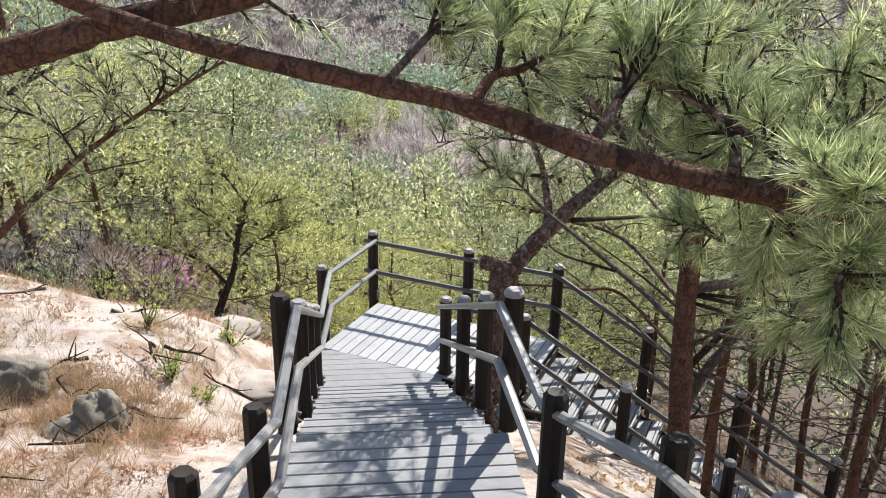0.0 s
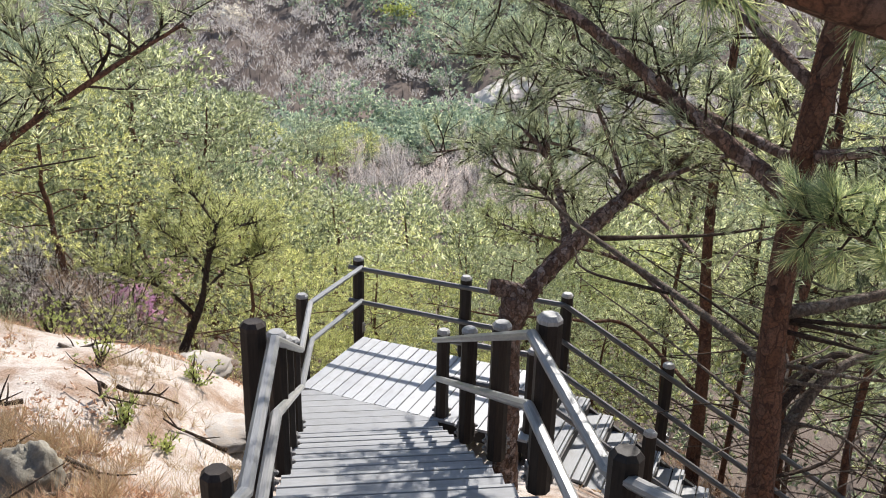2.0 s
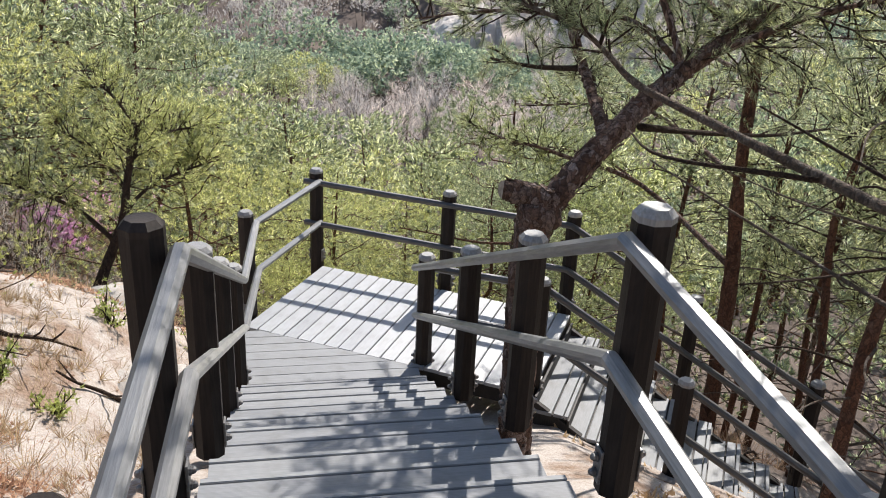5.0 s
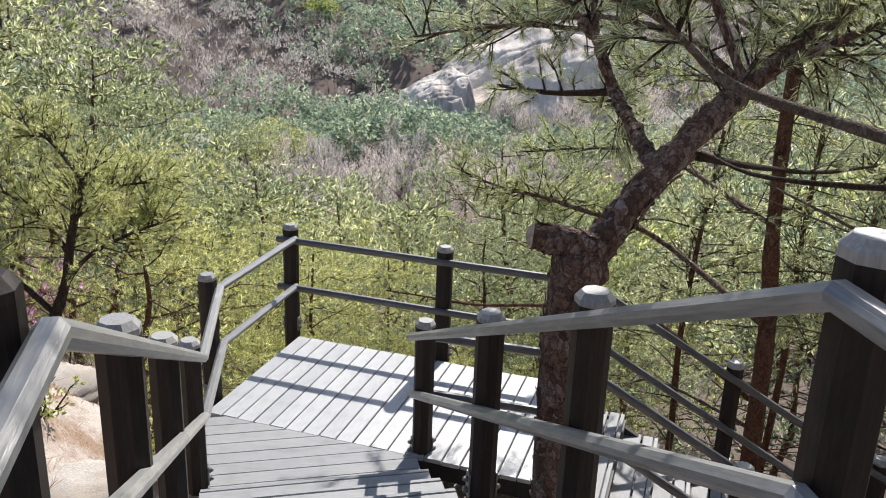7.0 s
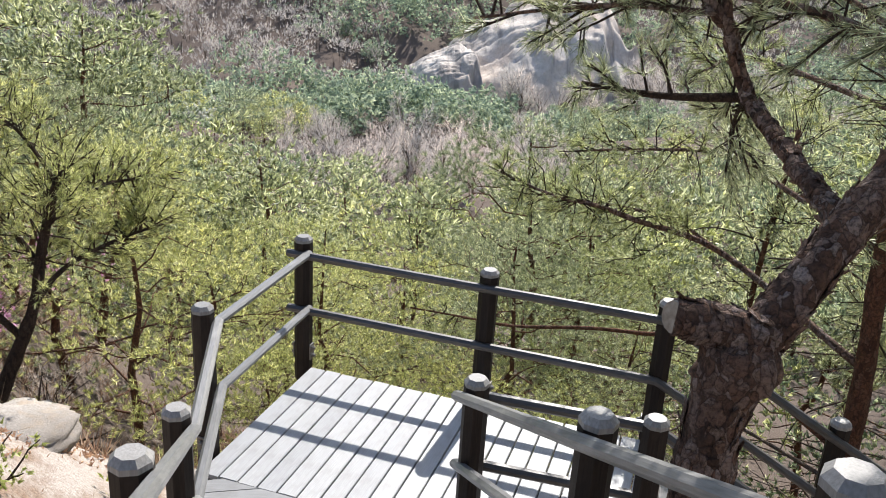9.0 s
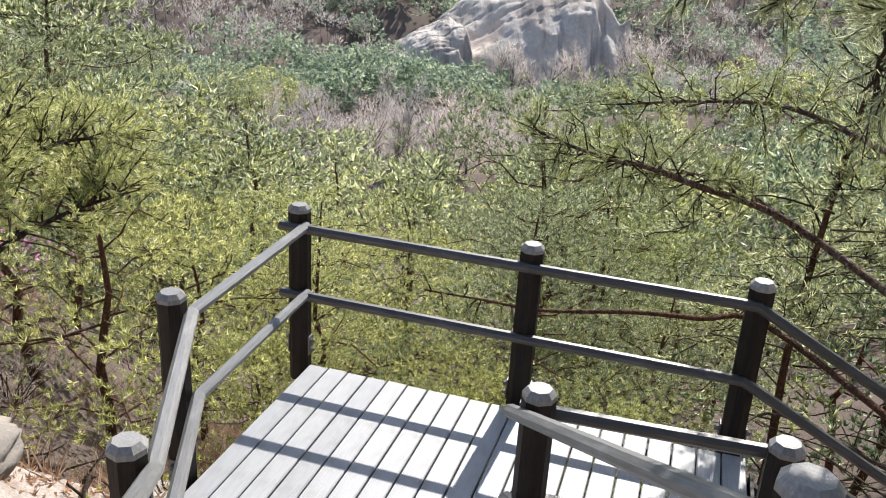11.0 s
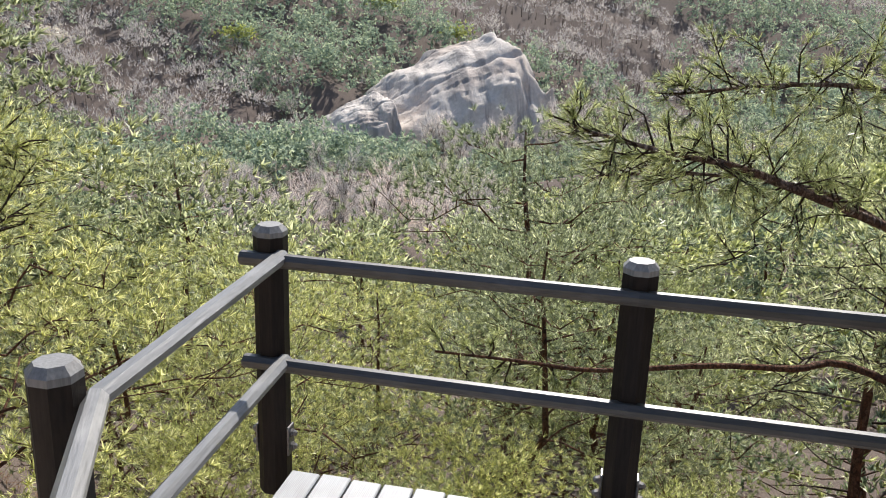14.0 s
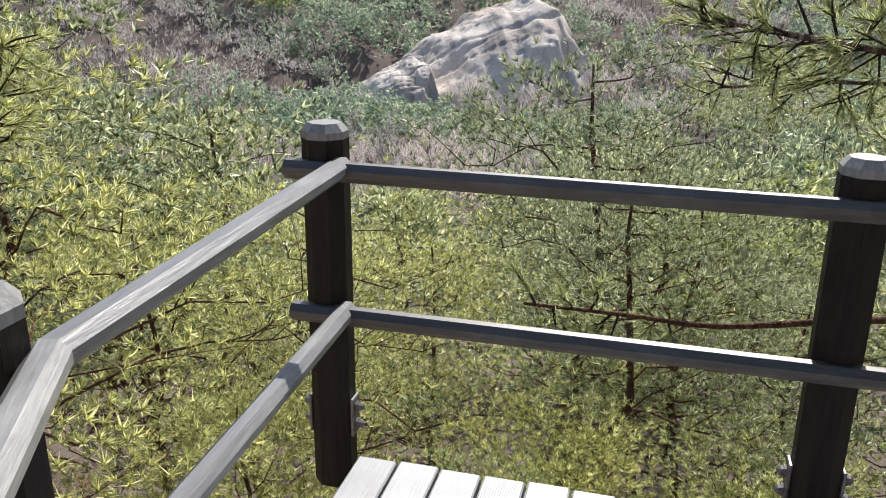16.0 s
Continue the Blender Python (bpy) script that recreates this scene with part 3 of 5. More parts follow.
def railing_inner():
    r = thing("wooden_railing", P_N - Vector((0, 0, 1.05)), RAILING + " down the lower flight", "railing", "railings of the walkway")
    for k in range(4):
        add_post(r, P_N + LOW_V * k, DU, 1.3)
    n = Vector((DV.x, DV.y, 0)) * 0.085
    for z in (-0.09, -0.58):
        e = P_E + n - DU * 0.1
        pts = [Vector((e.x, e.y, 1.07 + z))] + [P_N + LOW_V * k + n + Vector((0, 0, z)) for k in range(4)]
        add_rail(r, pts, M_RAIL_SHADED)


def railing_low():
    base = LOW_END
    r = thing("wooden_railing", base, "dark timber posts and rails round the low landing", "railing", "railings of the walkway")
    ring = [DV * 0.85 + DU * 0.6, DV * 0.85 + DU * 2.0, DU * 2.0 - DV * 0.4, DU * 2.0 - DV * 1.1]
    for p in ring:
        add_post(r, base + p + Vector((0, 0, 1.15)), DU, 1.3)
    down = [base + ring[-1] + LAST_DIR * (1.3 * k) + Vector((0, 0, -0.72 * k)) for k in (1, 2)]
    for p in down:
        add_post(r, p + Vector((0, 0, 1.15)), LAST_DIR, 1.3)
    for z in (1.04, 0.54):
        pts = [base + p + Vector((0, 0, z)) for p in ring] + [p + Vector((0, 0, z)) for p in down]
        add_rail(r, pts, M_RAIL_SHADED)
    q = thing("wooden_railing", LAST_TOP, "dark timber posts and rails down the lowest flight", "railing", "railings of the walkway")
    right = Vector((LAST_DIR.y, -LAST_DIR.x, 0))
    pts = [LAST_TOP + right * 0.8 + LAST_DIR * (1.3 * k) + Vector((0, 0, -0.72 * k)) for k in range(3)]
    for p in pts:
        add_post(q, p + Vector((0, 0, 1.15)), LAST_DIR, 1.3)
    for z in (1.04, 0.54):
        add_rail(q, [p + Vector((0, 0, z)) for p in pts], M_RAIL_SHADED)


railing_beside_stairs_left()
railing_beside_stairs_right()
railing_round_landing()
railing_inner()
railing_low()

# ---- trees ----
RNG = np.random.RandomState(7)


def tube_data(points, radii, sides=7, rng=None, rough=0.0):
    """Vertices and faces of a round limb along points, tapering by radii."""
    pts = [np.array(p, float) for p in points]
    verts, faces = [], []
    ref = np.array([0.3, 0.2, 0.93])
    for i, p in enumerate(pts):
        d = pts[min(i + 1, len(pts) - 1)] - pts[max(i - 1, 0)]
        d /= np.linalg.norm(d) + 1e-9
        if abs(d @ ref) > 0.95:
            ref = np.array([1.0, 0.1, 0.0])
        s = np.cross(d, ref)
        s /= np.linalg.norm(s)
        t = np.cross(s, d)
        ref = t if i else ref
        s = np.cross(d, t)
        for k in range(sides):
            a = 2 * math.pi * k / sides
            r = radii[i] * (1 + (rng.uniform(-rough, rough) if rng is not None and rough else 0))
            verts.append(p + (s * math.cos(a) + t * math.sin(a)) * r)
    for i in range(len(pts) - 1):
        for k in range(sides):
            a, b = i * sides + k, i * sides + (k + 1) % sides
            faces.append((a, b, b + sides, a + sides))
    faces.append(tuple(range(sides))[::-1])
    n = (len(pts) - 1) * sides
    faces.append(tuple(n + k for k in range(sides)))
    return verts, faces


def join_data(chunks):
    verts, faces = [], []
    for v, f in chunks:
        o = len(verts)
        verts.extend(v)
        faces.extend(tuple(i + o for i in q) for q in f)
    return verts, faces


def wander(a, b, n, sway, rng):
    """A bent line from a to b in n steps."""
    a, b = np.array(a, float), np.array(b, float)
    out = [a]
    off = np.zeros(3)
    for i in range(1, n + 1):
        off = off * 0.7 + rng.normal(0, sway, 3)
        out.append(a + (b - a) * i / n + off * math.sin(math.pi * min(i / n, 0.9)))
    return out


def spline(points, n):
    """Smooth line through points (Catmull-Rom)."""
    p = [np.array(q, float) for q in points]
    p = [2 * p[0] - p[1]] + p + [2 * p[-1] - p[-2]]
    out = []
    for i in range(1, len(p) - 2):
        for j in range(n):
            t = j / n
            out.append(0.5 * ((2 * p[i]) + (p[i + 1] - p[i - 1]) * t + (2 * p[i - 1] - 5 * p[i] + 4 * p[i + 1] - p[i + 2]) * t * t + (3 * p[i] - p[i - 1] - 3 * p[i + 1] + p[i + 2]) * t ** 3))
    out.append(p[-2])
    return out


def blades(name, centres, dirs, per, length, width, spread, material, rng, droop=0.0):
    """Tufts of thin pointed blades: per blades from every centre round its direction."""
    c = np.repeat(np.asarray(centres, float), per, 0)
    d = np.repeat(np.asarray(dirs, float), per, 0)
    k = len(c)
    d = d + rng.normal(0, spread, (k, 3))
    d[:, 2] -= droop
    d /= np.linalg.norm(d, axis=1, keepdims=True) + 1e-9
    s = np.cross(d, rng.normal(0, 1, (k, 3)))
    s /= np.linalg.norm(s, axis=1, keepdims=True) + 1e-9
    ln = length * rng.uniform(0.65, 1.15, (k, 1))
    w = width * 0.5
    start = c + d * (ln * 0.05)
    verts = np.stack([start + s * w, c + d * ln, start - s * w], 1).reshape(-1, 3)
    me = bpy.data.meshes.new(name)
    me.vertices.add(3 * k)
    me.vertices.foreach_set("co", verts.ravel())
    me.loops.add(3 * k)
    me.loops.foreach_set("vertex_index", np.arange(3 * k, dtype=np.int32))
    me.polygons.add(k)
    me.polygons.foreach_set("loop_start", np.arange(0, 3 * k, 3, dtype=np.int32))
    me.polygons.foreach_set("loop_total", np.full(k, 3, dtype=np.int32))
    me.materials.append(material)
    me.update(calc_edges=True)
    return me


def pine_form(rng, height, reach, limbs, pads, tufts, clear=0.3, lean=0.3, fine=True):
    """Wood tubes, tuft centres and tuft directions of one pine: crooked limbs that end in flattened pads of shoots."""
    top = np.array([rng.normal(0, lean), rng.normal(0, lean), height])
    trunk = wander((0, 0, -0.3), top, 8, 0.10 * height / 4, rng)
    r0 = 0.013 * height + 0.015
    radii = [r0 * (1 - 0.85 * i / 8) for i in range(9)]
    wood = [tube_data(trunk, radii, 7, rng, 0.1)]
    cen, dirs = [], []
    pad = 0.105 * reach + 0.05

    def shoots(c, out, r, count):
        off = rng.normal(0, 1, (count, 3)) * np.array([r, r, r * 0.38])
        for q in off:
            cen.append(c + q)
            d = out * 0.45 + q / r * 0.45 + np.array([0, 0, 0.75])
            dirs.append(d / np.linalg.norm(d))

    for i in range(limbs):
        f = clear + (0.97 - clear) * (i + rng.uniform(0, 0.9)) / limbs
        j = min(int(f * 8), 7)
        base = trunk[j] + (trunk[j + 1] - trunk[j]) * (f * 8 - j)
        ang = i * 2.4 + rng.uniform(-0.6, 0.6)
        g = max(f - clear, 0) / (1 - clear)
        run = reach * (1.1 - 0.8 * g ** 1.6) * rng.uniform(0.55, 1.2)
        out = np.array([math.cos(ang), math.sin(ang), 0.0])
        end = base + out * run + np.array([0, 0, run * rng.uniform(0.0, 0.35) * (0.5 + f)])
        limb = wander(base, end, 5, 0.07 * run, rng)
        lr = max(0.006, r0 * 0.27 * (1 - f * 0.5))
        wood.append(tube_data(limb, [lr * (1 - 0.15 * q) for q in range(6)], 5 if fine else 3))
        side = np.array([-out[1], out[0], 0.0])
        for k in range(pads):
            h = 1.0 if k == 0 else rng.uniform(0.35, 1.0)
            q = min(int(h * 5), 4)
            b = limb[q] + (limb[q + 1] - limb[q]) * (h * 5 - q)
            e = b + side * rng.normal(0, 0.30 * run) * (1.15 - 0.6 * h) + out * rng.uniform(0, 0.2) * run + np.array([0, 0, rng.uniform(0.0, 0.22) * run])
            if fine:
                m = (b + e) / 2 + rng.normal(0, 0.03, 3)
                wood.append(tube_data([b, m, e], [0.006, 0.0045, 0.0025], 3))
            shoots(e, out, pad * rng.uniform(0.7, 1.25), tufts)
    shoots(top, np.array([0.0, 0, 0.5]), pad * 0.8, tufts)
    return wood, np.array(cen), np.array(dirs)


def make_pine(at, rng, height, reach, limbs, pads, tufts, per, blade, width, needle, wood_mat, label, group="", clear=0.25, lean=0.3, spread=0.5):
    wood, cen, dirs = pine_form(rng, height, reach, limbs, pads, tufts, clear, lean, blade < 0.12)
    tree = thing("pine_tree", at, label, "tree", group)
    v, f = join_data(wood)
    attach("trunk", mesh_of("trunk", v, f, wood_mat), tree, smooth=True)
    attach("crown", blades("crown", cen, dirs, per, blade, width, spread, needle, rng), tree)
    return tree


def copy_scaled(ob, x, y, z, turn, s):
    t = copy_thing(ob, pose(x, y, z, 0, 0, turn))
    t.scale = (s, s, s * 0.97)
    return t


def plant(prototypes, kind, maker, x, y, turn, s):
    """Builds the first tree of a kind on its spot, and copies it afterwards."""
    z = gz(x, y)
    if kind not in prototypes:
        t = maker(kind, (x, y, z))
        t.rotation_euler[2] = radians(turn)
        t.scale = (s, s, s * 0.97)
        prototypes[kind] = t
    else:
        copy_scaled(prototypes[kind], x, y, z, turn, s)


def close_pine(kind, at):
    mat, h, r, label = (
        (M_YOUNG, 3.9, 2.0, "bushy yellow-green pine in full sun below the deck"),
        (M_NEEDLE, 4.3, 1.9, "spreading green pine just below the deck"),
        (M_YOUNG, 2.2, 1.35, "low yellow-green pine sapling at the deck's foot"),
    )[kind]
    return make_pine(at, np.random.RandomState(31 + kind), h, r, 22, 5, 17, 20, 0.085, 0.009, mat, M_BARK_RED, label, "pines below the deck", clear=0.2)


def slope_pine(kind, at):
    mat, h, r, label = (
        (M_YOUNG, 4.0, 2.1, "sunlit yellow-green pine on the slope"),
        (M_NEEDLE, 4.6, 2.2, "broad green pine on the slope"),
        (M_NEEDLE_BLUE, 4.8, 1.9, "darker blue-green pine on the slope"),
        (M_NEEDLE, 5.4, 2.1, "tall open green pine on the slope"),
    )[kind]
    return make_pine(at, np.random.RandomState(47 + kind), h, r, 19, 4, 12, 9, 0.14, 0.036, mat, M_BARK_RED, label, "pines on the slope", clear=0.25)


def valley_pine(kind, at):
    mat, label = ((M_NEEDLE, "green pine in the valley wood"), (M_YOUNG, "light green pine in the valley wood"), (M_NEEDLE_BLUE, "dark green pine in the valley wood"))[kind]
    return make_pine(at, np.random.RandomState(60 + kind), 5.6, 2.5, 15, 4, 7, 4, 0.30, 0.10, mat, M_BARK_RED, label, "pines of the valley wood", clear=0.3)


def bare_tree(kind, at):
    """A leafless broadleaf tree: forking grey-brown wood and a haze of fine upright twigs."""
    rng = np.random.RandomState(80 + kind)
    tree = thing("bare_tree", at, "leafless grey-brown broadleaf tree in early spring", "tree", "bare trees of the valley")
    wood, cen, dirs = [], [], []
    trunk = wander((0, 0, -0.3), (rng.normal(0, 0.4), rng.normal(0, 0.4), 5.2), 6, 0.12, rng)
    wood.append(tube_data(trunk, [0.12 - 0.016 * i for i in range(7)], 5))
    for i in range(22):
        b = trunk[1 + i % 5]
        a = i * 2.4
        e = b + np.array([math.cos(a) * rng.uniform(0.6, 1.9), math.sin(a) * rng.uniform(0.6, 1.9), rng.uniform(1.0, 2.6)])
        limb = wander(b, e, 3, 0.1, rng)
        wood.append(tube_data(limb, [0.045, 0.034, 0.024, 0.014], 4))
        for k in range(9):
            g = limb[1 + k % 3]
            cen.append(g + rng.normal(0, 0.2, 3))
            v = (e - b) * 0.5 + rng.normal(0, 0.4, 3) + np.array([0, 0, 0.7])
            dirs.append(v / np.linalg.norm(v))
    v, f = join_data(wood)
    attach("trunk", mesh_of("trunk", v, f, M_BARK_GREY), tree, smooth=True)
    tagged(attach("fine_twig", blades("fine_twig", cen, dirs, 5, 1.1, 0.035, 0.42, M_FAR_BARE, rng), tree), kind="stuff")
    return tree


def scatter_trees():
    rng = np.random.RandomState(11)
    close, slope, valley, bare = {}, {}, {}, {}
    taken = []
    for x, y, s, k in ((-3.6, 15.9, 1.12, 0), (-0.35, 15.1, 0.62, 2), (-1.5, 17.3, 1.0, 0), (1.0, 17.0, 0.92, 1), (3.3, 17.6, 0.85, 1), (-5.2, 18.0, 1.1, 1),
                       (0.4, 15.9, 0.8, 2), (-2.0, 15.2, 0.75, 2), (1.9, 15.4, 0.8, 2), (1.7, 20.3, 1.5, 1), (3.0, 19.0, 1.2, 0), (-3.3, 19.3, 1.05, 0), (0.0, 19.3, 1.0, 0), (-6.6, 15.6, 1.0, 0)):
        plant(close, k, close_pine, x, y, rng.uniform(0, 360), s)
        taken.append((x, y))
    tries = 0
    n = 0
    while n < 64 and tries < 6000:
        tries += 1
        y = 18.5 + 17 * rng.uniform()
        x = rng.uniform(-0.72, 0.85) * (y - 3)
        if all((x - a) ** 2 + (y - b) ** 2 > 3.0 for a, b in taken):
            taken.append((x, y))
            gap = abs(x - (0.02 * (y - 10) - 0.6)) < 0.10 * (y - 9.7) + 0.6
            plant(slope, int(rng.choice([0, 0, 1, 1, 2, 3])), slope_pine, x, y, rng.uniform(0, 360), rng.uniform(0.5, 0.8) if gap else rng.uniform(0.75, 1.35))
            n += 1
    for x, y, s in ((-7.4, 14.4, 1.15), (-9.5, 16.5, 1.3), (-6.6, 19.5, 1.25), (-11.5, 14.0, 1.2), (-9.0, 24.5, 1.5), (-6.2, 27.4, 1.45), (-9.6, 25.0, 1.5), (8.5, 15.5, 1.1), (7.2, 18.5, 1.2), (10.5, 12.5, 1.2), (12.0, 16.5, 1.25)):
        plant(slope, 3 if x < -7 else 2 if x > 0 or y > 25 else 1, slope_pine, x, y, rng.uniform(0, 360), s)
    n = 0
    while n < 215:
        y = 33 + 95 * rng.uniform() ** 1.25
        x = rng.uniform(-0.58, 0.72) * y
        if y > 55 and -0.13 * y < x < 0.16 * y:
            if rng.uniform() < 0.8:
                plant(bare, n % 2, bare_tree, x, y, rng.uniform(0, 360), rng.uniform(0.6, 0.95))
        else:
            plant(valley, int(rng.choice([0, 0, 1, 2])), valley_pine, x, y, rng.uniform(0, 360), rng.uniform(0.8, 1.3))
        n += 1
    for x, y in [(rng.uniform(-46, -9), rng.uniform(92, 130)) for _ in range(34)]:
        plant(valley, int(rng.choice([0, 1, 2])), valley_pine, x, y, rng.uniform(0, 360), rng.uniform(0.9, 1.3))
    for x, y, s in [(rng.uniform(-0.12, 0.20) * q, q, rng.uniform(0.6, 0.95)) for q in np.linspace(62, 135, 75)]:
        plant(bare, int(rng.randint(0, 2)), bare_tree, x, y, rng.uniform(0, 360), s)
    # bare wood at the foot of the granite domes
    for x, y in [(rng.uniform(20, 48), rng.uniform(146, 158)) for _ in range(22)]:
        plant(bare, int(rng.randint(0, 2)), bare_tree, x, y, rng.uniform(0, 360), rng.uniform(1.2, 1.8))


scatter_trees()


def far_woods():
    """The wooded hillside across the valley: thousands of small crowns in two meshes."""
    rng = np.random.RandomState(3)
    pc, pd, bc, bd, tc = [], [], [], [], []
    for i in range(8600):
        y = 128 + 350 * rng.uniform() ** 1.1
        x = rng.uniform(-0.62, 0.9) * y
        if 152 < y < 196 and 2 + (196 - y) * 0.1 < x < 47:
            continue
        base = np.array([x, y, gz(x, y)])
        patch = math.sin(x * 0.05 + 1.0) + math.sin(y * 0.06 + x * 0.03) + rng.normal(0, 0.6)
        s = rng.uniform(0.7, 1.3)
        near = y < 260
        if patch > -0.1:
            pads, k = (6, 5) if near else (5, 3)
            h = np.linspace(0.35, 1.0, pads)
            a = rng.uniform(0, 6.283, pads)
            r = (1.2 - h) * 2.3 * s * rng.uniform(0.5, 1.0, pads)
            c = base + np.stack([np.cos(a) * r, np.sin(a) * r, h * 5.6 * s], 1)
            p = np.repeat(c, k, 0) + rng.normal(0, 1, (pads * k, 3)) * np.array([0.75, 0.75, 0.28]) * s
            pc.append(p)
            d = np.repeat(np.stack([np.cos(a), np.sin(a), np.full(pads, 0.6)], 1), k, 0)
            pd.append(d)
        else:
            k = 22 if near else 12
            a = rng.uniform(0, 6.283, k)
            e = np.arccos(rng.uniform(0.1, 1.0, k))
            v = np.stack([np.cos(a) * np.sin(e), np.sin(a) * np.sin(e), np.cos(e)], 1)
            p = base + np.array([0, 0, 2.6 * s]) + v * np.array([1.9, 1.9, 2.6]) * s * rng.uniform(0.5, 1.0, (k, 1))
            bc.append(p)
            bd.append(v + np.array([0, 0, 0.6]))
            tc.append(base + rng.normal(0, 0.5, (2, 3)) * np.array([1, 1, 0]))
    # both materials carry the haze of the distance in their colour
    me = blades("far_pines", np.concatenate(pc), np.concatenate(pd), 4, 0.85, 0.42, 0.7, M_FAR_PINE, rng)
    tagged(new("far_pines", me), "green pines covering the far hillside, paled for haze", "forest", kind="stuff")
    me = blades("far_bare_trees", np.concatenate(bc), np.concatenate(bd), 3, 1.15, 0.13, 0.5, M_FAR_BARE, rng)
    tagged(new("far_bare_trees", me), "grey-brown leafless trees on the far hillside, paled for haze", "forest", kind="stuff")
    t = np.concatenate(tc)
    me = blades("far_trunks", t, np.tile((0.0, 0, 1), (len(t), 1)), 1, 4.2, 0.26, 0.1, M_BARK_GREY, rng)
    tagged(new("far_trunks", me), "pale upright trunks of leafless trees on the far hillside", "forest", kind="stuff")


far_woods()


def blossom_tree(at, s, tint, label):
    rng = np.random.RandomState(int(abs(at[0]) * 10))
    t = thing("blossom_tree", at, label, "tree", "flowering trees")
    trunk = wander((0, 0, -0.5), (0.2, 0, 3.2), 4, 0.1, rng)
    attach("trunk", mesh_of("trunk", *tube_data(trunk, [0.16, 0.14, 0.11, 0.08, 0.05], 5), M_BARK_GREY), t)
    c = rng.normal(0, 1, (150, 3)) * np.array([1.6, 1.3, 0.8]) + np.array([0, 0, 3.6])
    attach("crown", blades("crown", c, rng.normal(0, 1, (150, 3)), 4, 0.75, 0.5, 0.6, tint, rng), t)
    t.scale = (s, s, s)


for bx, by, bs in ((-33, 116, 0.85), (-26, 119, 0.75), (-4.5, 262, 2.0), (-42, 262, 1.5), (-9, 300, 1.9), (-60, 230, 1.5)):
    blossom_tree((bx, by, gz(bx, by)), bs, M_CHERRY, "white flowering tree on the wooded hillside")
for bx, by, bs in ((22, 250, 1.3), (-16, 225, 1.2), (40, 235, 1.2)):
    blossom_tree((bx, by, gz(bx, by)), bs, M_LEAF, "tree in bright yellow-green spring leaf on the hillside")


def granite_dome(cx, cy, cz, length, width, height, rise, seed, label):
    """A bare granite slab that climbs along its length and leans outwards, with grooves down the slope and steep broken edges."""
    nu, nv = 120, 80
    tilt = Matrix.Rotation(-rise, 3, "Y") @ Matrix.Rotation(radians(14), 3, "X")
    verts, faces = [], []
    for j in range(nv):
        for i in range(nu):
            u, v = 2.3 * i / (nu - 1) - 1.15, 2.3 * j / (nv - 1) - 1.15
            e = (abs(u) ** 2.4 + abs(v) ** 2.4) ** (1 / 2.4)
            q = Vector((u * 2.1 + seed, v * 1.7, seed))
            e += 0.14 * noise.noise(q * 1.2) + 0.05 * noise.noise(q * 4.0)
            h = 1 - 0.75 * min(e, 1.0) ** 2
            # joints run down the slab, slightly aslant
            g = noise.noise(Vector(((v + 0.2 * u) * 3.6 + seed, u * 0.3, seed)))
            h -= 0.16 * max(0.0, 1 - abs(g) / 0.06) + 0.05 * noise.noise(q * 6.0)
            h += 0.30 * noise.noise(q * 1.6)
            p = tilt @ Vector((u * length, v * width, h * height))
            verts.append((p.x, p.y, p.z - 45 * max(0.0, e - 0.9) * (0.7 + 0.5 * noise.noise(q * 2.5))))
    for j in range(nv - 1):
        for i in range(nu - 1):
            a = j * nu + i
            faces.append((a, a + 1, a + nu + 1, a + nu))
    me = mesh_of("granite_dome", verts, faces, M_SLAB)
    me.polygons.foreach_set("use_smooth", [True] * len(me.polygons))
    tagged(new("granite_dome", me), label, "rock", "granite domes across the valley").location = (cx, cy, cz)


granite_dome(9.2, 169, -20.0, 9, 10, 2.6, radians(30), 1.7, "small pale granite dome among the trees")
granite_dome(27.5, 182, -14.5, 19, 21, 4.2, radians(30), 4.2, "large pale streaked granite dome above bare trees")

# ---- the pines beside the stairs ----
CLEAR = [(0.38, 0.88, 5.6), (0.0, 2.7, 4.65), (-0.2, 4.15, 3.95), (-0.45, 5.6, 3.5), (-0.57, 6.45, 3.5), (-0.82, 8.0, 2.85), (-1.0, 9.2, 2.3), (-1.19, 10.45, 1.6)]


def keep_clear(cen, dirs, gap):
    """Leaves out tufts that would hang in the walker's way."""
    keep = np.ones(len(cen), bool)
    a = np.array(CLEAR)
    for p, q in zip(a, a[1:]):
        d = q - p
        t = np.clip((cen - p) @ d / (d @ d), 0, 1)
        keep &= np.linalg.norm(cen - (p + t[:, None] * d), axis=1) > gap
    return cen[keep], dirs[keep]


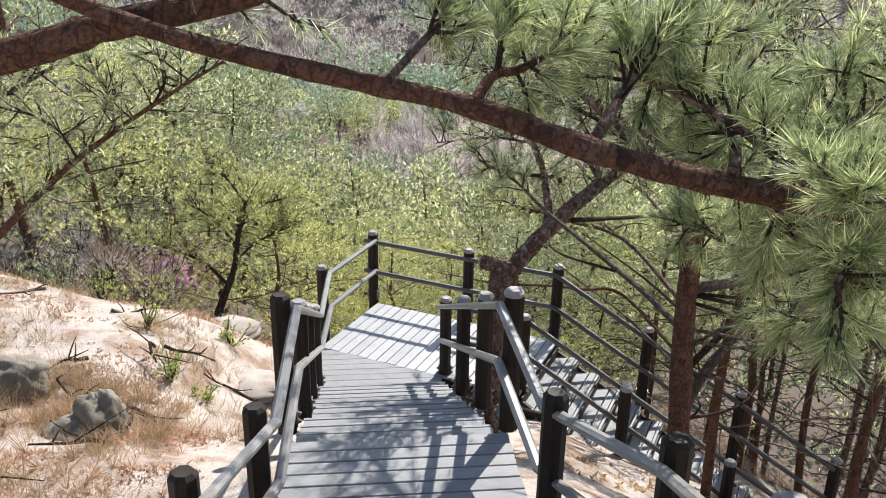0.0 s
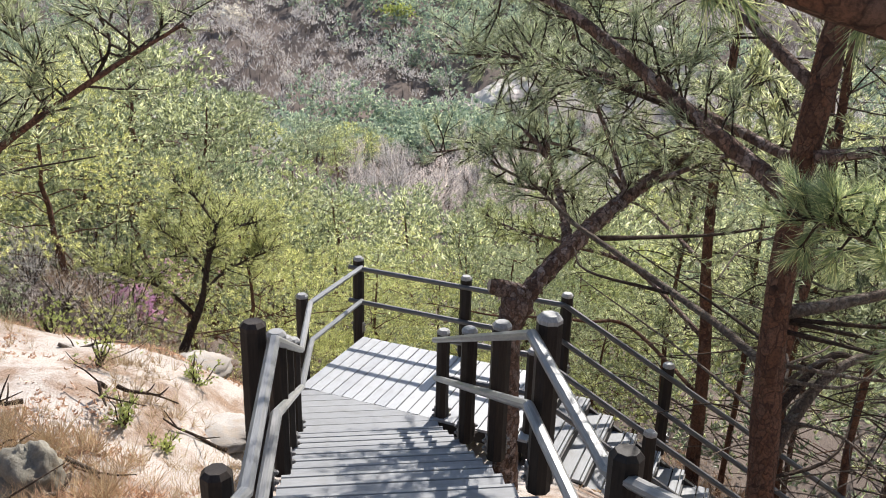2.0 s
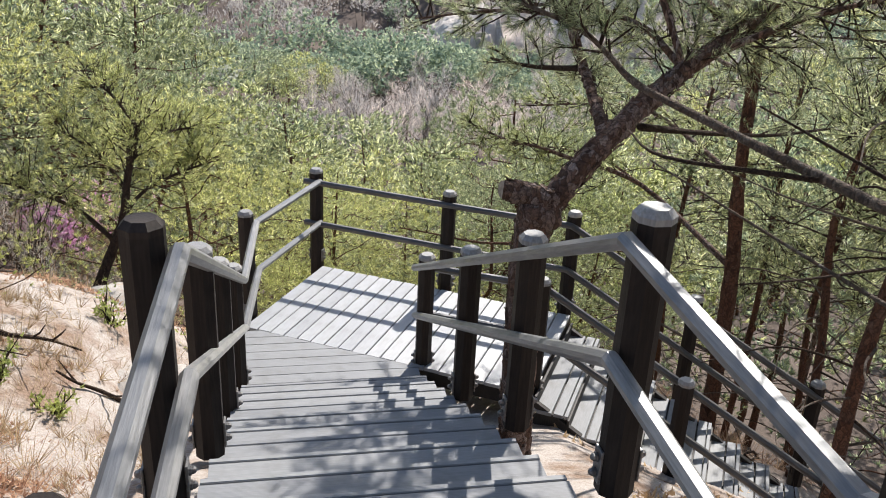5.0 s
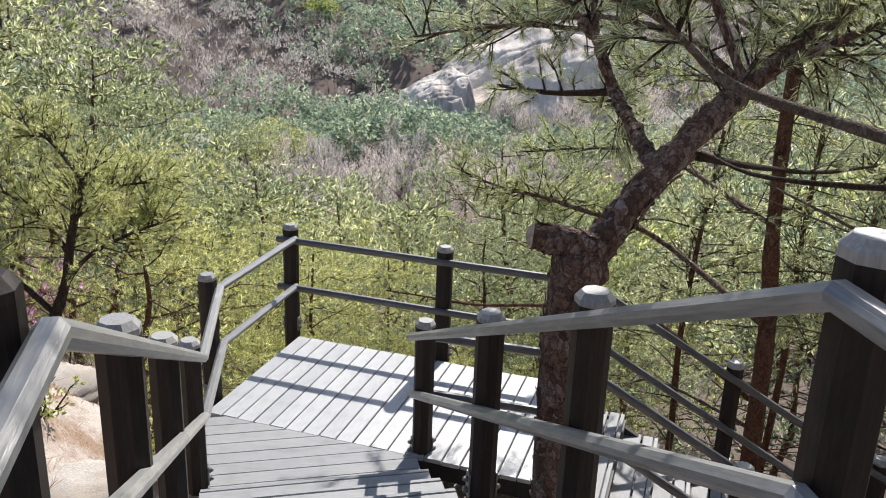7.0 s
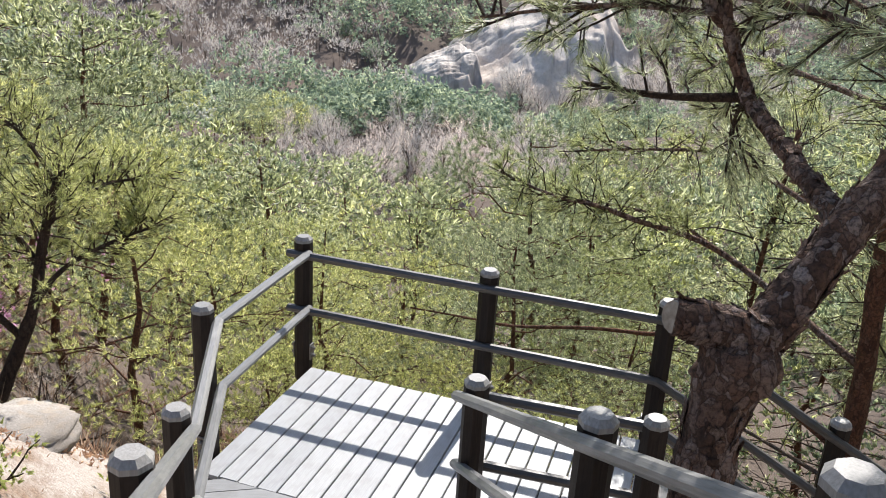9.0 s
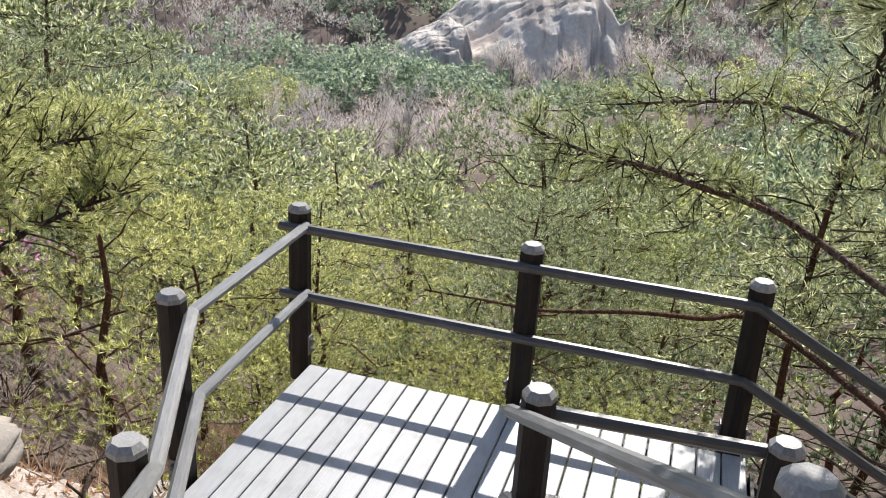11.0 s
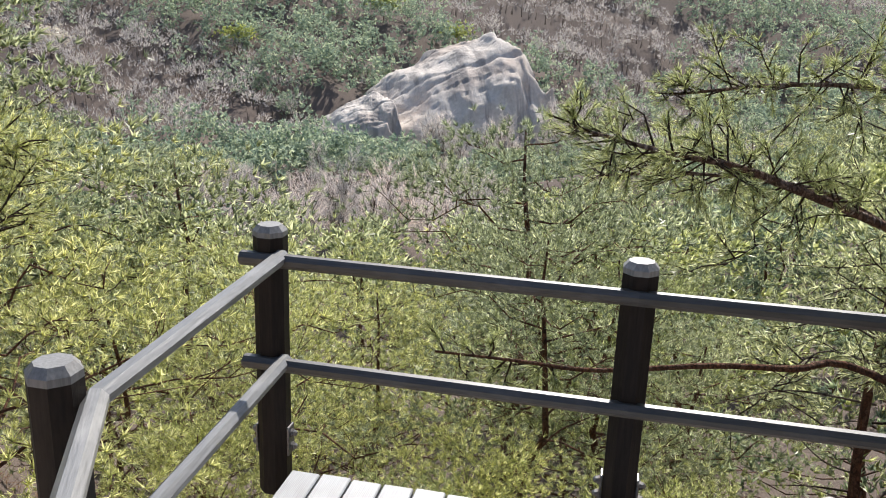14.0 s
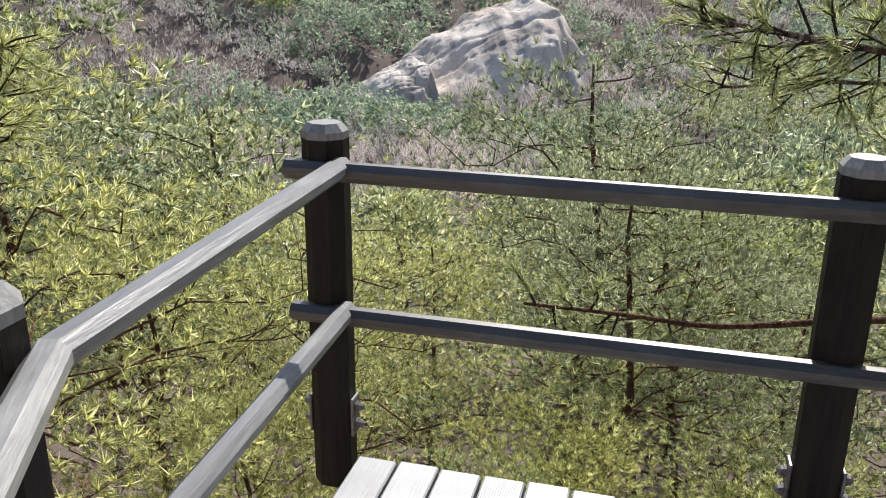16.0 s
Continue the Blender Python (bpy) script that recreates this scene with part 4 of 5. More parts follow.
def needle_spray(line, rng, twigs, reach, up=0.3, bias=(0, 0, 0), wood=None, tufts=4, start=0.2):
    """Side twigs along a branch line, with tuft places along and at the end of each."""
    cen, dirs = [], []
    m = len(line) - 1
    for i in range(twigs):
        f = start + (1 - start) * (i + rng.uniform()) / twigs
        j = min(int(f * m), m - 1)
        b = line[j] + (line[j + 1] - line[j]) * (f * m - j)
        ax = line[j + 1] - line[j]
        ax = ax / np.linalg.norm(ax)
        v = rng.normal(0, 0.75, 3) + ax * 0.5 + np.array([0, 0, up]) + np.array(bias)
        v /= np.linalg.norm(v)
        ln = reach * rng.uniform(0.45, 1.15)
        e = b + v * ln
        mid = b + v * ln * 0.5 + rng.normal(0, 0.06 * ln, 3)
        if wood is not None:
            wood.append(tube_data([b, mid, e], [0.008, 0.006, 0.0035], 4))
        for h in np.linspace(0.35, 1.0, tufts):
            p = b + (mid - b) * h * 2 if h < 0.5 else mid + (e - mid) * (h * 2 - 1)
            cen.append(p + rng.normal(0, 0.012, 3))
            dirs.append(v + rng.normal(0, 0.25, 3))
        for k in range(2):
            w = v + rng.normal(0, 0.6, 3)
            w /= np.linalg.norm(w)
            b2 = b + (e - b) * rng.uniform(0.3, 0.8)
            e2 = b2 + w * ln * rng.uniform(0.3, 0.55)
            if wood is not None:
                wood.append(tube_data([b2, e2], [0.0055, 0.003], 3))
            for h in (0.4, 0.7, 1.0):
                cen.append(b2 + (e2 - b2) * h)
                dirs.append(w)
    d = np.array(dirs)
    return np.array(cen), d / np.linalg.norm(d, axis=1, keepdims=True)


def limb_tube(points, r0, r1, n=5, sides=9, seed=0, rough=0.08):
    line = spline(points, n)
    m = len(line) - 1
    rng = np.random.RandomState(seed)
    return line, tube_data(line, [(r0 + (r1 - r0) * i / m) * (1 + rng.uniform(-rough, rough)) for i in range(m + 1)], sides, rng, 0.06)


def build_tree(name, at, label, limbs, sprays, per, blade, width, needle, group="", spread=0.42, gap=0.55, tufts=4):
    """limbs: (part name, points, radii, material, sides); sprays: (index of limb, twigs, reach, up, bias, start). All in world metres."""
    rng = np.random.RandomState(int(abs(at[0] * 97 + at[1] * 31)))
    o = np.array(at, float)
    tree = thing(name, at, label, "tree", group)
    lines = []
    for i, (pn, pts, r0, r1, mat, sides) in enumerate(limbs):
        line, data = limb_tube([np.array(p) - o for p in pts], r0, r1, 5, sides, i)
        lines.append(line)
        attach(pn, mesh_of(pn, *data, mat), tree, smooth=True)
    wood, cs, ds = [], [], []
    for i, twigs, reach, up, bias, start in sprays:
        c, d = needle_spray(lines[i], rng, twigs, reach, up, bias, wood, tufts, start)
        cs.append(c)
        ds.append(d)
    if cs:
        c, d = keep_clear(np.concatenate(cs) + o, np.concatenate(ds), gap)
        attach("crown", blades("crown", c - o, d, per, blade, width, spread, needle, rng), tree)
        tagged(attach("fine_twig", mesh_of("fine_twig", *join_data(wood), M_TWIG), tree), kind="stuff")
    return tree


def bark_flakes(tree, at, limbs, counts):
    """Thin curled plates of bark that stand off the wood, one mesh."""
    rng = np.random.RandomState(8)
    verts, faces = [], []
    for (pn, pts, r0, r1, mat, sides), count in zip(limbs, counts):
        p = [Vector(q) - Vector(at) for q in pts]
        lens = [(b - a).length for a, b in zip(p, p[1:])]
        total = sum(lens)
        for i in range(count):
            s = rng.uniform(0.02, 0.9) * total
            k, left = 0, s
            while left > lens[k] and k < len(lens) - 1:
                left -= lens[k]
                k += 1
            axis = (p[k + 1] - p[k]).normalized()
            c = p[k] + axis * left
            side = axis.orthogonal().normalized()
            side = Matrix.Rotation(rng.uniform(0, 6.283), 3, axis) @ side
            across = axis.cross(side)
            r = r0 + (r1 - r0) * s / total
            l, w = rng.uniform(0.02, 0.055), rng.uniform(0.012, 0.028)
            lift = rng.uniform(0.002, 0.016)
            o = len(verts)
            for u, v in ((-1, -1), (-1, 1), (0.2, -1.1), (0.3, 1), (1, -0.5), (1, 0.6)):
                out = r + 0.001 + lift * (0.5 + 0.5 * u) * (1.4 if u > 0.5 else 0.6)
                q = c + axis * (u * l) + across * (v * w * rng.uniform(0.7, 1.2)) + side * out
                verts.append(tuple(q))
                verts.append(tuple(q - side * 0.004))
            for a, b, e, f in ((0, 2, 6, 4), (4, 6, 10, 8), (1, 5, 7, 3), (5, 9, 11, 7), (0, 4, 5, 1), (4, 8, 9, 5), (2, 3, 7, 6), (6, 7, 11, 10), (0, 1, 3, 2), (8, 10, 11, 9)):
                faces.append((o + a, o + b, o + e, o + f))
    tagged(attach("loose_bark", mesh_of("loose_bark", verts, faces, M_BARK), tree), kind="stuff")


def stub_pine():
    at = (0.68, 8.99, gz(0.68, 8.99))
    limbs = [
        ("trunk", [(0.69, 8.99, at[2] - 0.2), (0.665, 8.985, 0.7), (0.64, 8.985, 1.5), (0.63, 8.99, 2.0), (0.66, 9.0, 2.28)], 0.122, 0.098, M_BARK, 12),
        ("limb", [(0.64, 8.99, 1.95), (0.76, 9.04, 2.27), (1.0, 9.17, 2.54), (1.38, 9.42, 2.85), (1.75, 9.75, 3.06), (2.1, 9.9, 3.28), (2.6, 10.1, 3.7)], 0.092, 0.048, M_BARK, 12),
        ("cut_stub", [(0.74, 9.0, 2.31), (0.60, 9.02, 2.35), (0.45, 9.04, 2.365)], 0.080, 0.066, M_BARK, 12),
        ("limb", [(1.15, 9.3, 2.62), (1.19, 9.8, 2.72), (1.17, 10.42, 2.93), (1.05, 10.5, 3.25), (0.8, 10.6, 3.5)], 0.048, 0.02, M_BARK, 8),
        ("branch", [(1.17, 10.42, 2.92), (0.85, 10.75, 2.86), (0.49, 11.0, 2.87)], 0.025, 0.012, M_TWIG, 6),
        ("branch", [(1.75, 9.75, 3.06), (1.5, 10.2, 3.3), (1.0, 10.6, 3.38), (0.3, 10.8, 3.25)], 0.03, 0.01, M_BARK, 6),
        ("branch", [(1.42, 9.5, 2.7), (2.2, 10.4, 2.45), (3.2, 11.4, 2.2), (4.2, 12.2, 2.1)], 0.028, 0.012, M_TWIG, 6),
        ("branch", [(2.1, 9.9, 3.28), (2.0, 10.8, 3.6), (1.7, 11.6, 3.75)], 0.03, 0.01, M_BARK, 6),
        ("branch", [(1.9, 9.8, 3.15), (2.5, 9.5, 3.5), (3.2, 9.4, 3.7)], 0.03, 0.01, M_BARK, 6),
        ("branch", [(1.0, 10.5, 3.3), (0.5, 10.7, 3.3), (-0.15, 10.75, 3.2)], 0.018, 0.008, M_BARK, 6),
        ("limb", [(1.05, 10.5, 3.25), (1.0, 10.7, 3.8), (0.9, 11.0, 4.4)], 0.03, 0.012, M_BARK, 6),
        ("limb", [(1.75, 9.75, 3.06), (1.5, 10.0, 3.7), (1.2, 10.2, 4.3), (1.0, 10.3, 4.8)], 0.03, 0.012, M_BARK, 6),
        ("limb", [(2.3, 10.0, 3.45), (2.2, 10.6, 4.1), (2.0, 11.2, 4.6)], 0.03, 0.012, M_BARK, 6),
        ("limb", [(2.2, 10.6, 4.1), (1.9, 11.3, 4.2), (1.5, 12.0, 4.3)], 0.025, 0.01, M_BARK, 6),
        ("limb", [(1.2, 10.2, 4.3), (1.1, 9.7, 4.7), (0.95, 9.2, 4.9)], 0.025, 0.01, M_BARK, 6),
        ("branch", [(1.17, 10.42, 2.92), (1.35, 10.9, 2.78), (1.5, 11.3, 2.55), (1.7, 11.6, 2.35)], 0.016, 0.006, M_TWIG, 6),
    ]
    sprays = [(1, 26, 0.55, 0.5, (0, 0.2, 0), 0.6), (3, 16, 0.45, 0.35, (0, 0.2, 0), 0.6), (4, 10, 0.3, 0.2, (0, 0, 0), 0.3), (5, 26, 0.42, 0.3, (0, 0, 0), 0.2), (7, 26, 0.5, 0.4, (0, 0, 0), 0.1), (8, 26, 0.5, 0.4, (0, 0, 0), 0.1), (9, 20, 0.38, 0.2, (0, 0, 0), 0.1), (6, 8, 0.35, 0.3, (0, 0, 0), 0.6), (10, 40, 0.65, 0.2, (0, 0, 0), 0.4), (11, 46, 0.65, 0.2, (0, 0, 0), 0.35), (12, 40, 0.65, 0.2, (0, 0, 0), 0.3), (13, 44, 0.6, 0.1, (0, 0, 0), 0.2), (14, 40, 0.6, 0.1, (0, 0, 0), 0.2), (15, 34, 0.34, -0.1, (0, 0, 0), 0.15)]
    t = build_tree("pine_tree", at, "leaning old pine with a sawn-off limb stub", limbs, sprays, 16, 0.095, 0.0038, M_NEEDLE, tufts=6)
    # sawn end of the stub, and the swollen collar where the limbs meet
    bm = bmesh.new()
    bmesh.ops.create_cone(bm, cap_ends=True, segments=14, radius1=0.061, radius2=0.058, depth=0.012)
    d = Vector((-0.15, -0.06, 0.02)).normalized()
    ob = part("sawn_end", bm, M_CUT, t, "pale weathered sawn wood")
    ob.matrix_basis = Matrix.Translation(Vector((0.449, 9.037, 2.366)) - Vector(at)) @ d.to_track_quat("Z", "Y").to_matrix().to_4x4()
    bm = bmesh.new()
    bmesh.ops.create_icosphere(bm, subdivisions=3, radius=1.0)
    for v in bm.verts:
        v.co *= 1 + 0.28 * noise.noise(v.co * 2.3) + 0.12 * noise.noise(v.co * 6.0)
        v.co = Vector((v.co.x * 0.145, v.co.y * 0.12, v.co.z * 0.14))
    part("burl", bm, M_BARK, t, "knotted bark collar", True).location = Vector((0.69, 8.99, 2.2)) - Vector(at)
    bark_flakes(t, at, (limbs[0], limbs[1], limbs[2], limbs[3]), (260, 330, 60, 110))


def tall_pine():
    at = (1.93, 6.17, gz(1.93, 6.17))
    limbs = [
        ("trunk", [(1.94, 6.17, at[2] - 0.2), (1.91, 6.16, 2.1), (1.85, 6.2, 3.1), (1.86, 6.25, 3.9), (1.92, 6.28, 4.6), (2.0, 6.3, 5.4), (2.1, 6.4, 6.6), (2.2, 6.4, 8.0)], 0.082, 0.05, M_BARK_RED, 12),
        ("branch", [(1.87, 6.22, 3.0), (1.72, 6.65, 3.06), (1.58, 7.0, 3.09), (1.26, 7.68, 3.17), (1.0, 8.16, 3.25), (0.85, 8.25, 3.38), (0.69, 8.3, 3.5), (0.4, 8.5, 3.6)], 0.030, 0.010, M_BARK_GREY, 8),
        ("limb", [(1.86, 6.25, 3.95), (1.72, 6.45, 4.08), (1.4, 6.65, 4.32), (1.0, 6.87, 4.64), (0.6, 7.0, 4.9), (0.2, 7.1, 5.0)], 0.06, 0.018, M_BARK, 8),
        ("branch", [(1.9, 6.2, 2.35), (2.15, 6.35, 2.75), (2.4, 6.45, 2.95), (2.75, 6.6, 3.0), (3.1, 6.7, 3.3)], 0.045, 0.012, M_BARK_GREY, 8),
        ("branch", [(1.92, 6.2, 2.75), (2.3, 6.5, 2.95), (2.6, 6.7, 2.85), (2.95, 6.8, 2.6)], 0.03, 0.01, M_TWIG, 6),
        ("branch", [(1.88, 6.2, 3.35), (2.4, 6.35, 3.4), (3.0, 6.5, 3.5), (3.8, 6.7, 3.5)], 0.04, 0.016, M_BARK_GREY, 8),
        ("branch", [(1.92, 6.25, 4.5), (1.6, 6.9, 4.9), (1.2, 7.5, 5.2), (0.7, 7.9, 5.3)], 0.04, 0.012, M_BARK, 6),
        ("branch", [(1.95, 6.25, 4.9), (2.4, 6.9, 5.1), (2.7, 7.5, 5.2)], 0.04, 0.012, M_BARK, 6),
        ("branch", [(1.9, 6.2, 4.2), (2.3, 6.0, 4.3), (2.8, 5.9, 4.35)], 0.035, 0.012, M_BARK, 6),
        ("branch", [(1.5, 7.1, 3.1), (1.1, 7.9, 2.95), (1.1, 8.6, 2.9)], 0.014, 0.006, M_TWIG, 5),
        ("branch", [(1.4, 6.65, 4.32), (0.9, 7.3, 4.45), (0.45, 7.9, 4.5)], 0.02, 0.008, M_TWIG, 5),
        ("limb", [(1.98, 6.3, 5.2), (1.5, 7.2, 5.5), (0.9, 8.2, 5.6), (0.4, 9.0, 5.5)], 0.04, 0.012, M_BARK, 6),
        ("limb", [(2.0, 6.3, 5.6), (1.4, 6.9, 5.9), (0.7, 7.6, 6.0)], 0.04, 0.012, M_BARK, 6),
        ("limb", [(1.87, 6.3, 4.15), (1.5, 7.1, 4.3), (1.0, 8.1, 4.4), (0.6, 8.8, 4.4), (0.25, 9.3, 4.35)], 0.035, 0.01, M_BARK, 6),
    ]
    sprays = [(2, 34, 0.45, 0.3, (0, 0.1, 0), 0.25), (6, 30, 0.45, 0.3, (0, 0, 0), 0.2), (7, 30, 0.5, 0.3, (0, 0, 0), 0.2), (8, 26, 0.42, 0.2, (0, 0, -0.1), 0.2), (1, 14, 0.3, 0.4, (0, 0, 0), 0.7), (0, 40, 0.8, 0.3, (0, 0, 0), 0.75), (5, 20, 0.35, 0.3, (0, 0, 0), 0.5), (10, 22, 0.35, 0.2, (0, 0, 0), 0.2), (11, 46, 0.6, 0.2, (0, 0, 0), 0.2), (12, 40, 0.6, 0.2, (0, 0, 0), 0.2), (13, 60, 0.5, 0.15, (0, 0, 0), 0.3)]
    rng = np.random.RandomState(77)
    for i in range(16):
        z, a, l = rng.uniform(1.9, 3.7), rng.uniform(-0.9, 1.9), rng.uniform(0.7, 2.2)
        p1 = (1.88 + math.cos(a) * l * 0.5, 6.2 + math.sin(a) * l * 0.5, z + rng.uniform(-0.1, 0.2))
        p2 = (1.88 + math.cos(a + 0.25) * l, 6.2 + math.sin(a + 0.25) * l, z + rng.uniform(-0.45, 0.35))
        limbs.append(("dead_branch", [(1.88, 6.2, z), p1, p2], 0.015, 0.004, (M_BARK_GREY, M_TWIG)[i % 2], 5))
    build_tree("pine_tree", at, "tall red-barked pine with bare lower branches", limbs, sprays, 16, 0.10, 0.0038, M_NEEDLE, tufts=6)


def overhead_pine():
    at = (2.75, 4.0, gz(2.75, 4.0))
    limbs = [
        ("trunk", [(2.75, 4.0, at[2] - 0.2), (2.72, 4.0, 3.0), (2.7, 4.0, 4.5), (2.75, 4.05, 6.5)], 0.15, 0.08, M_BARK_RED, 10),
        ("limb", [(2.7, 4.0, 4.45), (2.1, 3.85, 4.62), (1.55, 3.62, 4.78), (1.09, 3.48, 4.90), (0.74, 3.36, 5.01), (0.36, 3.44, 5.12), (0.01, 3.44, 5.19), (-0.37, 3.40, 5.275), (-0.72, 3.37, 5.38), (-1.2, 3.3, 5.6)], 0.050, 0.024, M_BARK_RED, 10),
        ("branch", [(0.36, 3.44, 5.13), (0.42, 3.55, 5.2), (0.52, 3.6, 5.22), (0.7, 3.8, 5.3)], 0.022, 0.010, M_BARK_RED, 6),
        ("branch", [(0.74, 3.4, 5.05), (0.9, 3.7, 5.2), (1.1, 4.0, 5.3), (1.2, 4.3, 5.35)], 0.02, 0.008, M_BARK, 6),
        ("branch", [(1.2, 3.5, 4.92), (1.3, 3.9, 4.98), (1.35, 4.3, 5.0), (1.5, 4.6, 4.98)], 0.022, 0.008, M_BARK, 6),
        ("branch", [(1.6, 3.65, 4.78), (1.7, 3.95, 4.72), (1.8, 4.2, 4.6), (1.9, 4.4, 4.5)], 0.022, 0.008, M_BARK, 6),
        ("branch", [(2.1, 3.85, 4.62), (2.1, 4.3, 4.7), (2.15, 4.7, 4.75)], 0.022, 0.008, M_BARK, 6),
        ("branch", [(0.1, 3.44, 5.2), (0.25, 3.8, 5.34), (0.4, 4.2, 5.42)], 0.016, 0.007, M_BARK, 6),
        ("branch", [(1.3, 3.55, 4.86), (1.55, 3.6, 5.05), (1.85, 3.7, 5.2), (2.2, 3.9, 5.3)], 0.02, 0.008, M_BARK, 6),
        ("branch", [(1.3, 3.5, 4.86), (1.45, 3.75, 4.72), (1.55, 3.95, 4.6), (1.62, 4.1, 4.5)], 0.016, 0.007, M_BARK, 6),
        ("branch", [(1.9, 3.75, 4.7), (1.75, 3.4, 4.85), (1.55, 3.15, 4.95), (1.35, 3.0, 5.0)], 0.018, 0.007, M_BARK, 6),
        ("branch", [(1.7, 3.65, 4.75), (1.55, 3.3, 4.75), (1.4, 3.1, 4.72)], 0.016, 0.007, M_BARK, 6),
        ("branch", [(2.2, 3.85, 4.6), (1.9, 3.45, 4.6), (1.7, 3.2, 4.62)], 0.016, 0.007, M_BARK, 6),
        ("branch", [(1.55, 3.62, 4.8), (1.2, 3.75, 5.05), (0.8, 3.95, 5.2), (0.5, 4.1, 5.28)], 0.018, 0.007, M_BARK, 6),
        ("branch", [(2.65, 4.1, 4.1), (2.2, 4.65, 4.1), (1.8, 5.05, 4.08), (1.5, 5.2, 4.16)], 0.02, 0.007, M_BARK, 6),
        ("branch", [(2.65, 4.1, 3.6), (2.35, 4.7, 3.75), (2.1, 5.1, 3.7)], 0.018, 0.007, M_BARK, 6),
    ]
    sprays = [(2, 9, 0.22, 0.5, (0, 0, 0.2), 0.3), (3, 24, 0.3, 0.25, (0, 0, 0.1), 0.15), (4, 26, 0.32, 0.2, (0, 0, 0), 0.15), (5, 26, 0.3, 0.1, (0, 0, 0), 0.15), (6, 26, 0.34, 0.2, (0, 0, 0), 0.15), (7, 14, 0.24, 0.3, (0, 0, 0.1), 0.3), (8, 26, 0.32, 0.3, (0, 0, 0), 0.1), (9, 20, 0.24, 0.0, (0, 0, 0), 0.3), (10, 16, 0.22, 0.2, (0, 0, 0), 0.3), (11, 14, 0.2, 0.1, (0, 0, 0), 0.3), (12, 14, 0.22, 0.1, (0, 0, 0), 0.3), (13, 30, 0.26, 0.2, (0, 0, 0), 0.15), (14, 30, 0.3, 0.2, (0, 0, 0), 0.35), (15, 22, 0.3, 0.2, (0, 0, 0), 0.4)]
    build_tree("pine_tree", at, "red-barked pine whose long limb arches over the stairs", limbs, sprays, 20, 0.115, 0.0036, M_FRONT, spread=0.44, gap=0.5, tufts=7)


def left_pines():
    at = (-4.2, 6.9, gz(-4.2, 6.9))
    limbs = [
        ("trunk", [(-4.2, 6.9, at[2] - 0.2), (-4.1, 6.9, 3.2), (-4.2, 6.9, 5.0), (-4.3, 7.0, 6.6)], 0.12, 0.05, M_BARK, 9),
        ("limb", [(-4.13, 6.9, 2.85), (-3.6, 6.92, 3.12), (-3.15, 6.92, 3.52), (-2.63, 6.88, 3.96), (-1.98, 6.83, 4.40), (-1.45, 6.85, 4.72)], 0.045, 0.009, M_BARK_RED, 8),
        ("branch", [(-2.63, 6.88, 3.96), (-2.75, 6.85, 4.2), (-3.0, 6.8, 4.35)], 0.014, 0.006, M_TWIG, 5),
        ("branch", [(-2.3, 6.85, 4.18), (-2.35, 6.9, 4.45), (-2.5, 6.9, 4.7)], 0.014, 0.006, M_TWIG, 5),
        ("branch", [(-1.98, 6.83, 4.4), (-1.9, 6.9, 4.6), (-2.0, 6.95, 4.8)], 0.012, 0.005, M_TWIG, 5),
        ("branch", [(-3.9, 6.9, 3.9), (-3.4, 7.2, 4.3), (-2.9, 7.4, 4.6)], 0.03, 0.01, M_BARK, 6),
        ("branch", [(-2.9, 6.9, 3.7), (-2.8, 7.3, 3.72), (-2.4, 7.7, 3.75)], 0.012, 0.005, M_TWIG, 5),
    ]
    sprays = [(1, 26, 0.4, 0.5, (-0.2, 0.1, 0.1), 0.4), (2, 12, 0.32, 0.3, (0, 0, 0), 0.2), (3, 14, 0.34, 0.3, (0, 0, 0), 0.2), (4, 10, 0.3, 0.3, (0, 0, 0), 0.2), (5, 30, 0.5, 0.3, (0, 0, 0), 0.2), (0, 30, 0.8, 0.2, (0, 0, 0), 0.6)]
    build_tree("pine_tree", at, "slim pine leaning a dark thin limb towards the stairs", limbs, sprays, 13, 0.10, 0.0045, M_NEEDLE)
    at = (-3.3, 3.0, gz(-3.3, 3.0))
    limbs = [
        ("trunk", [(-3.3, 3.0, at[2] - 0.2), (-3.2, 3.0, 4.2), (-3.2, 3.0, 7.5)], 0.16, 0.08, M_BARK, 10),
        ("limb", [(-3.2, 3.0, 4.6), (-2.2, 3.2, 4.95), (-1.06, 3.37, 5.25), (-0.73, 3.43, 5.345), (-0.42, 3.56, 5.41), (0.0, 3.7, 5.55), (0.5, 3.9, 5.7)], 0.066, 0.028, M_BARK_RED, 10),
    ]
    build_tree("pine_tree", at, "dark-barked pine with a heavy limb near the head of the stairs", limbs, [(1, 22, 0.35, 0.6, (0, 0.2, 0.3), 0.55), (0, 40, 1.0, 0.2, (0, 0, 0), 0.6)], 13, 0.11, 0.004, M_NEEDLE_BLUE, gap=0.7)


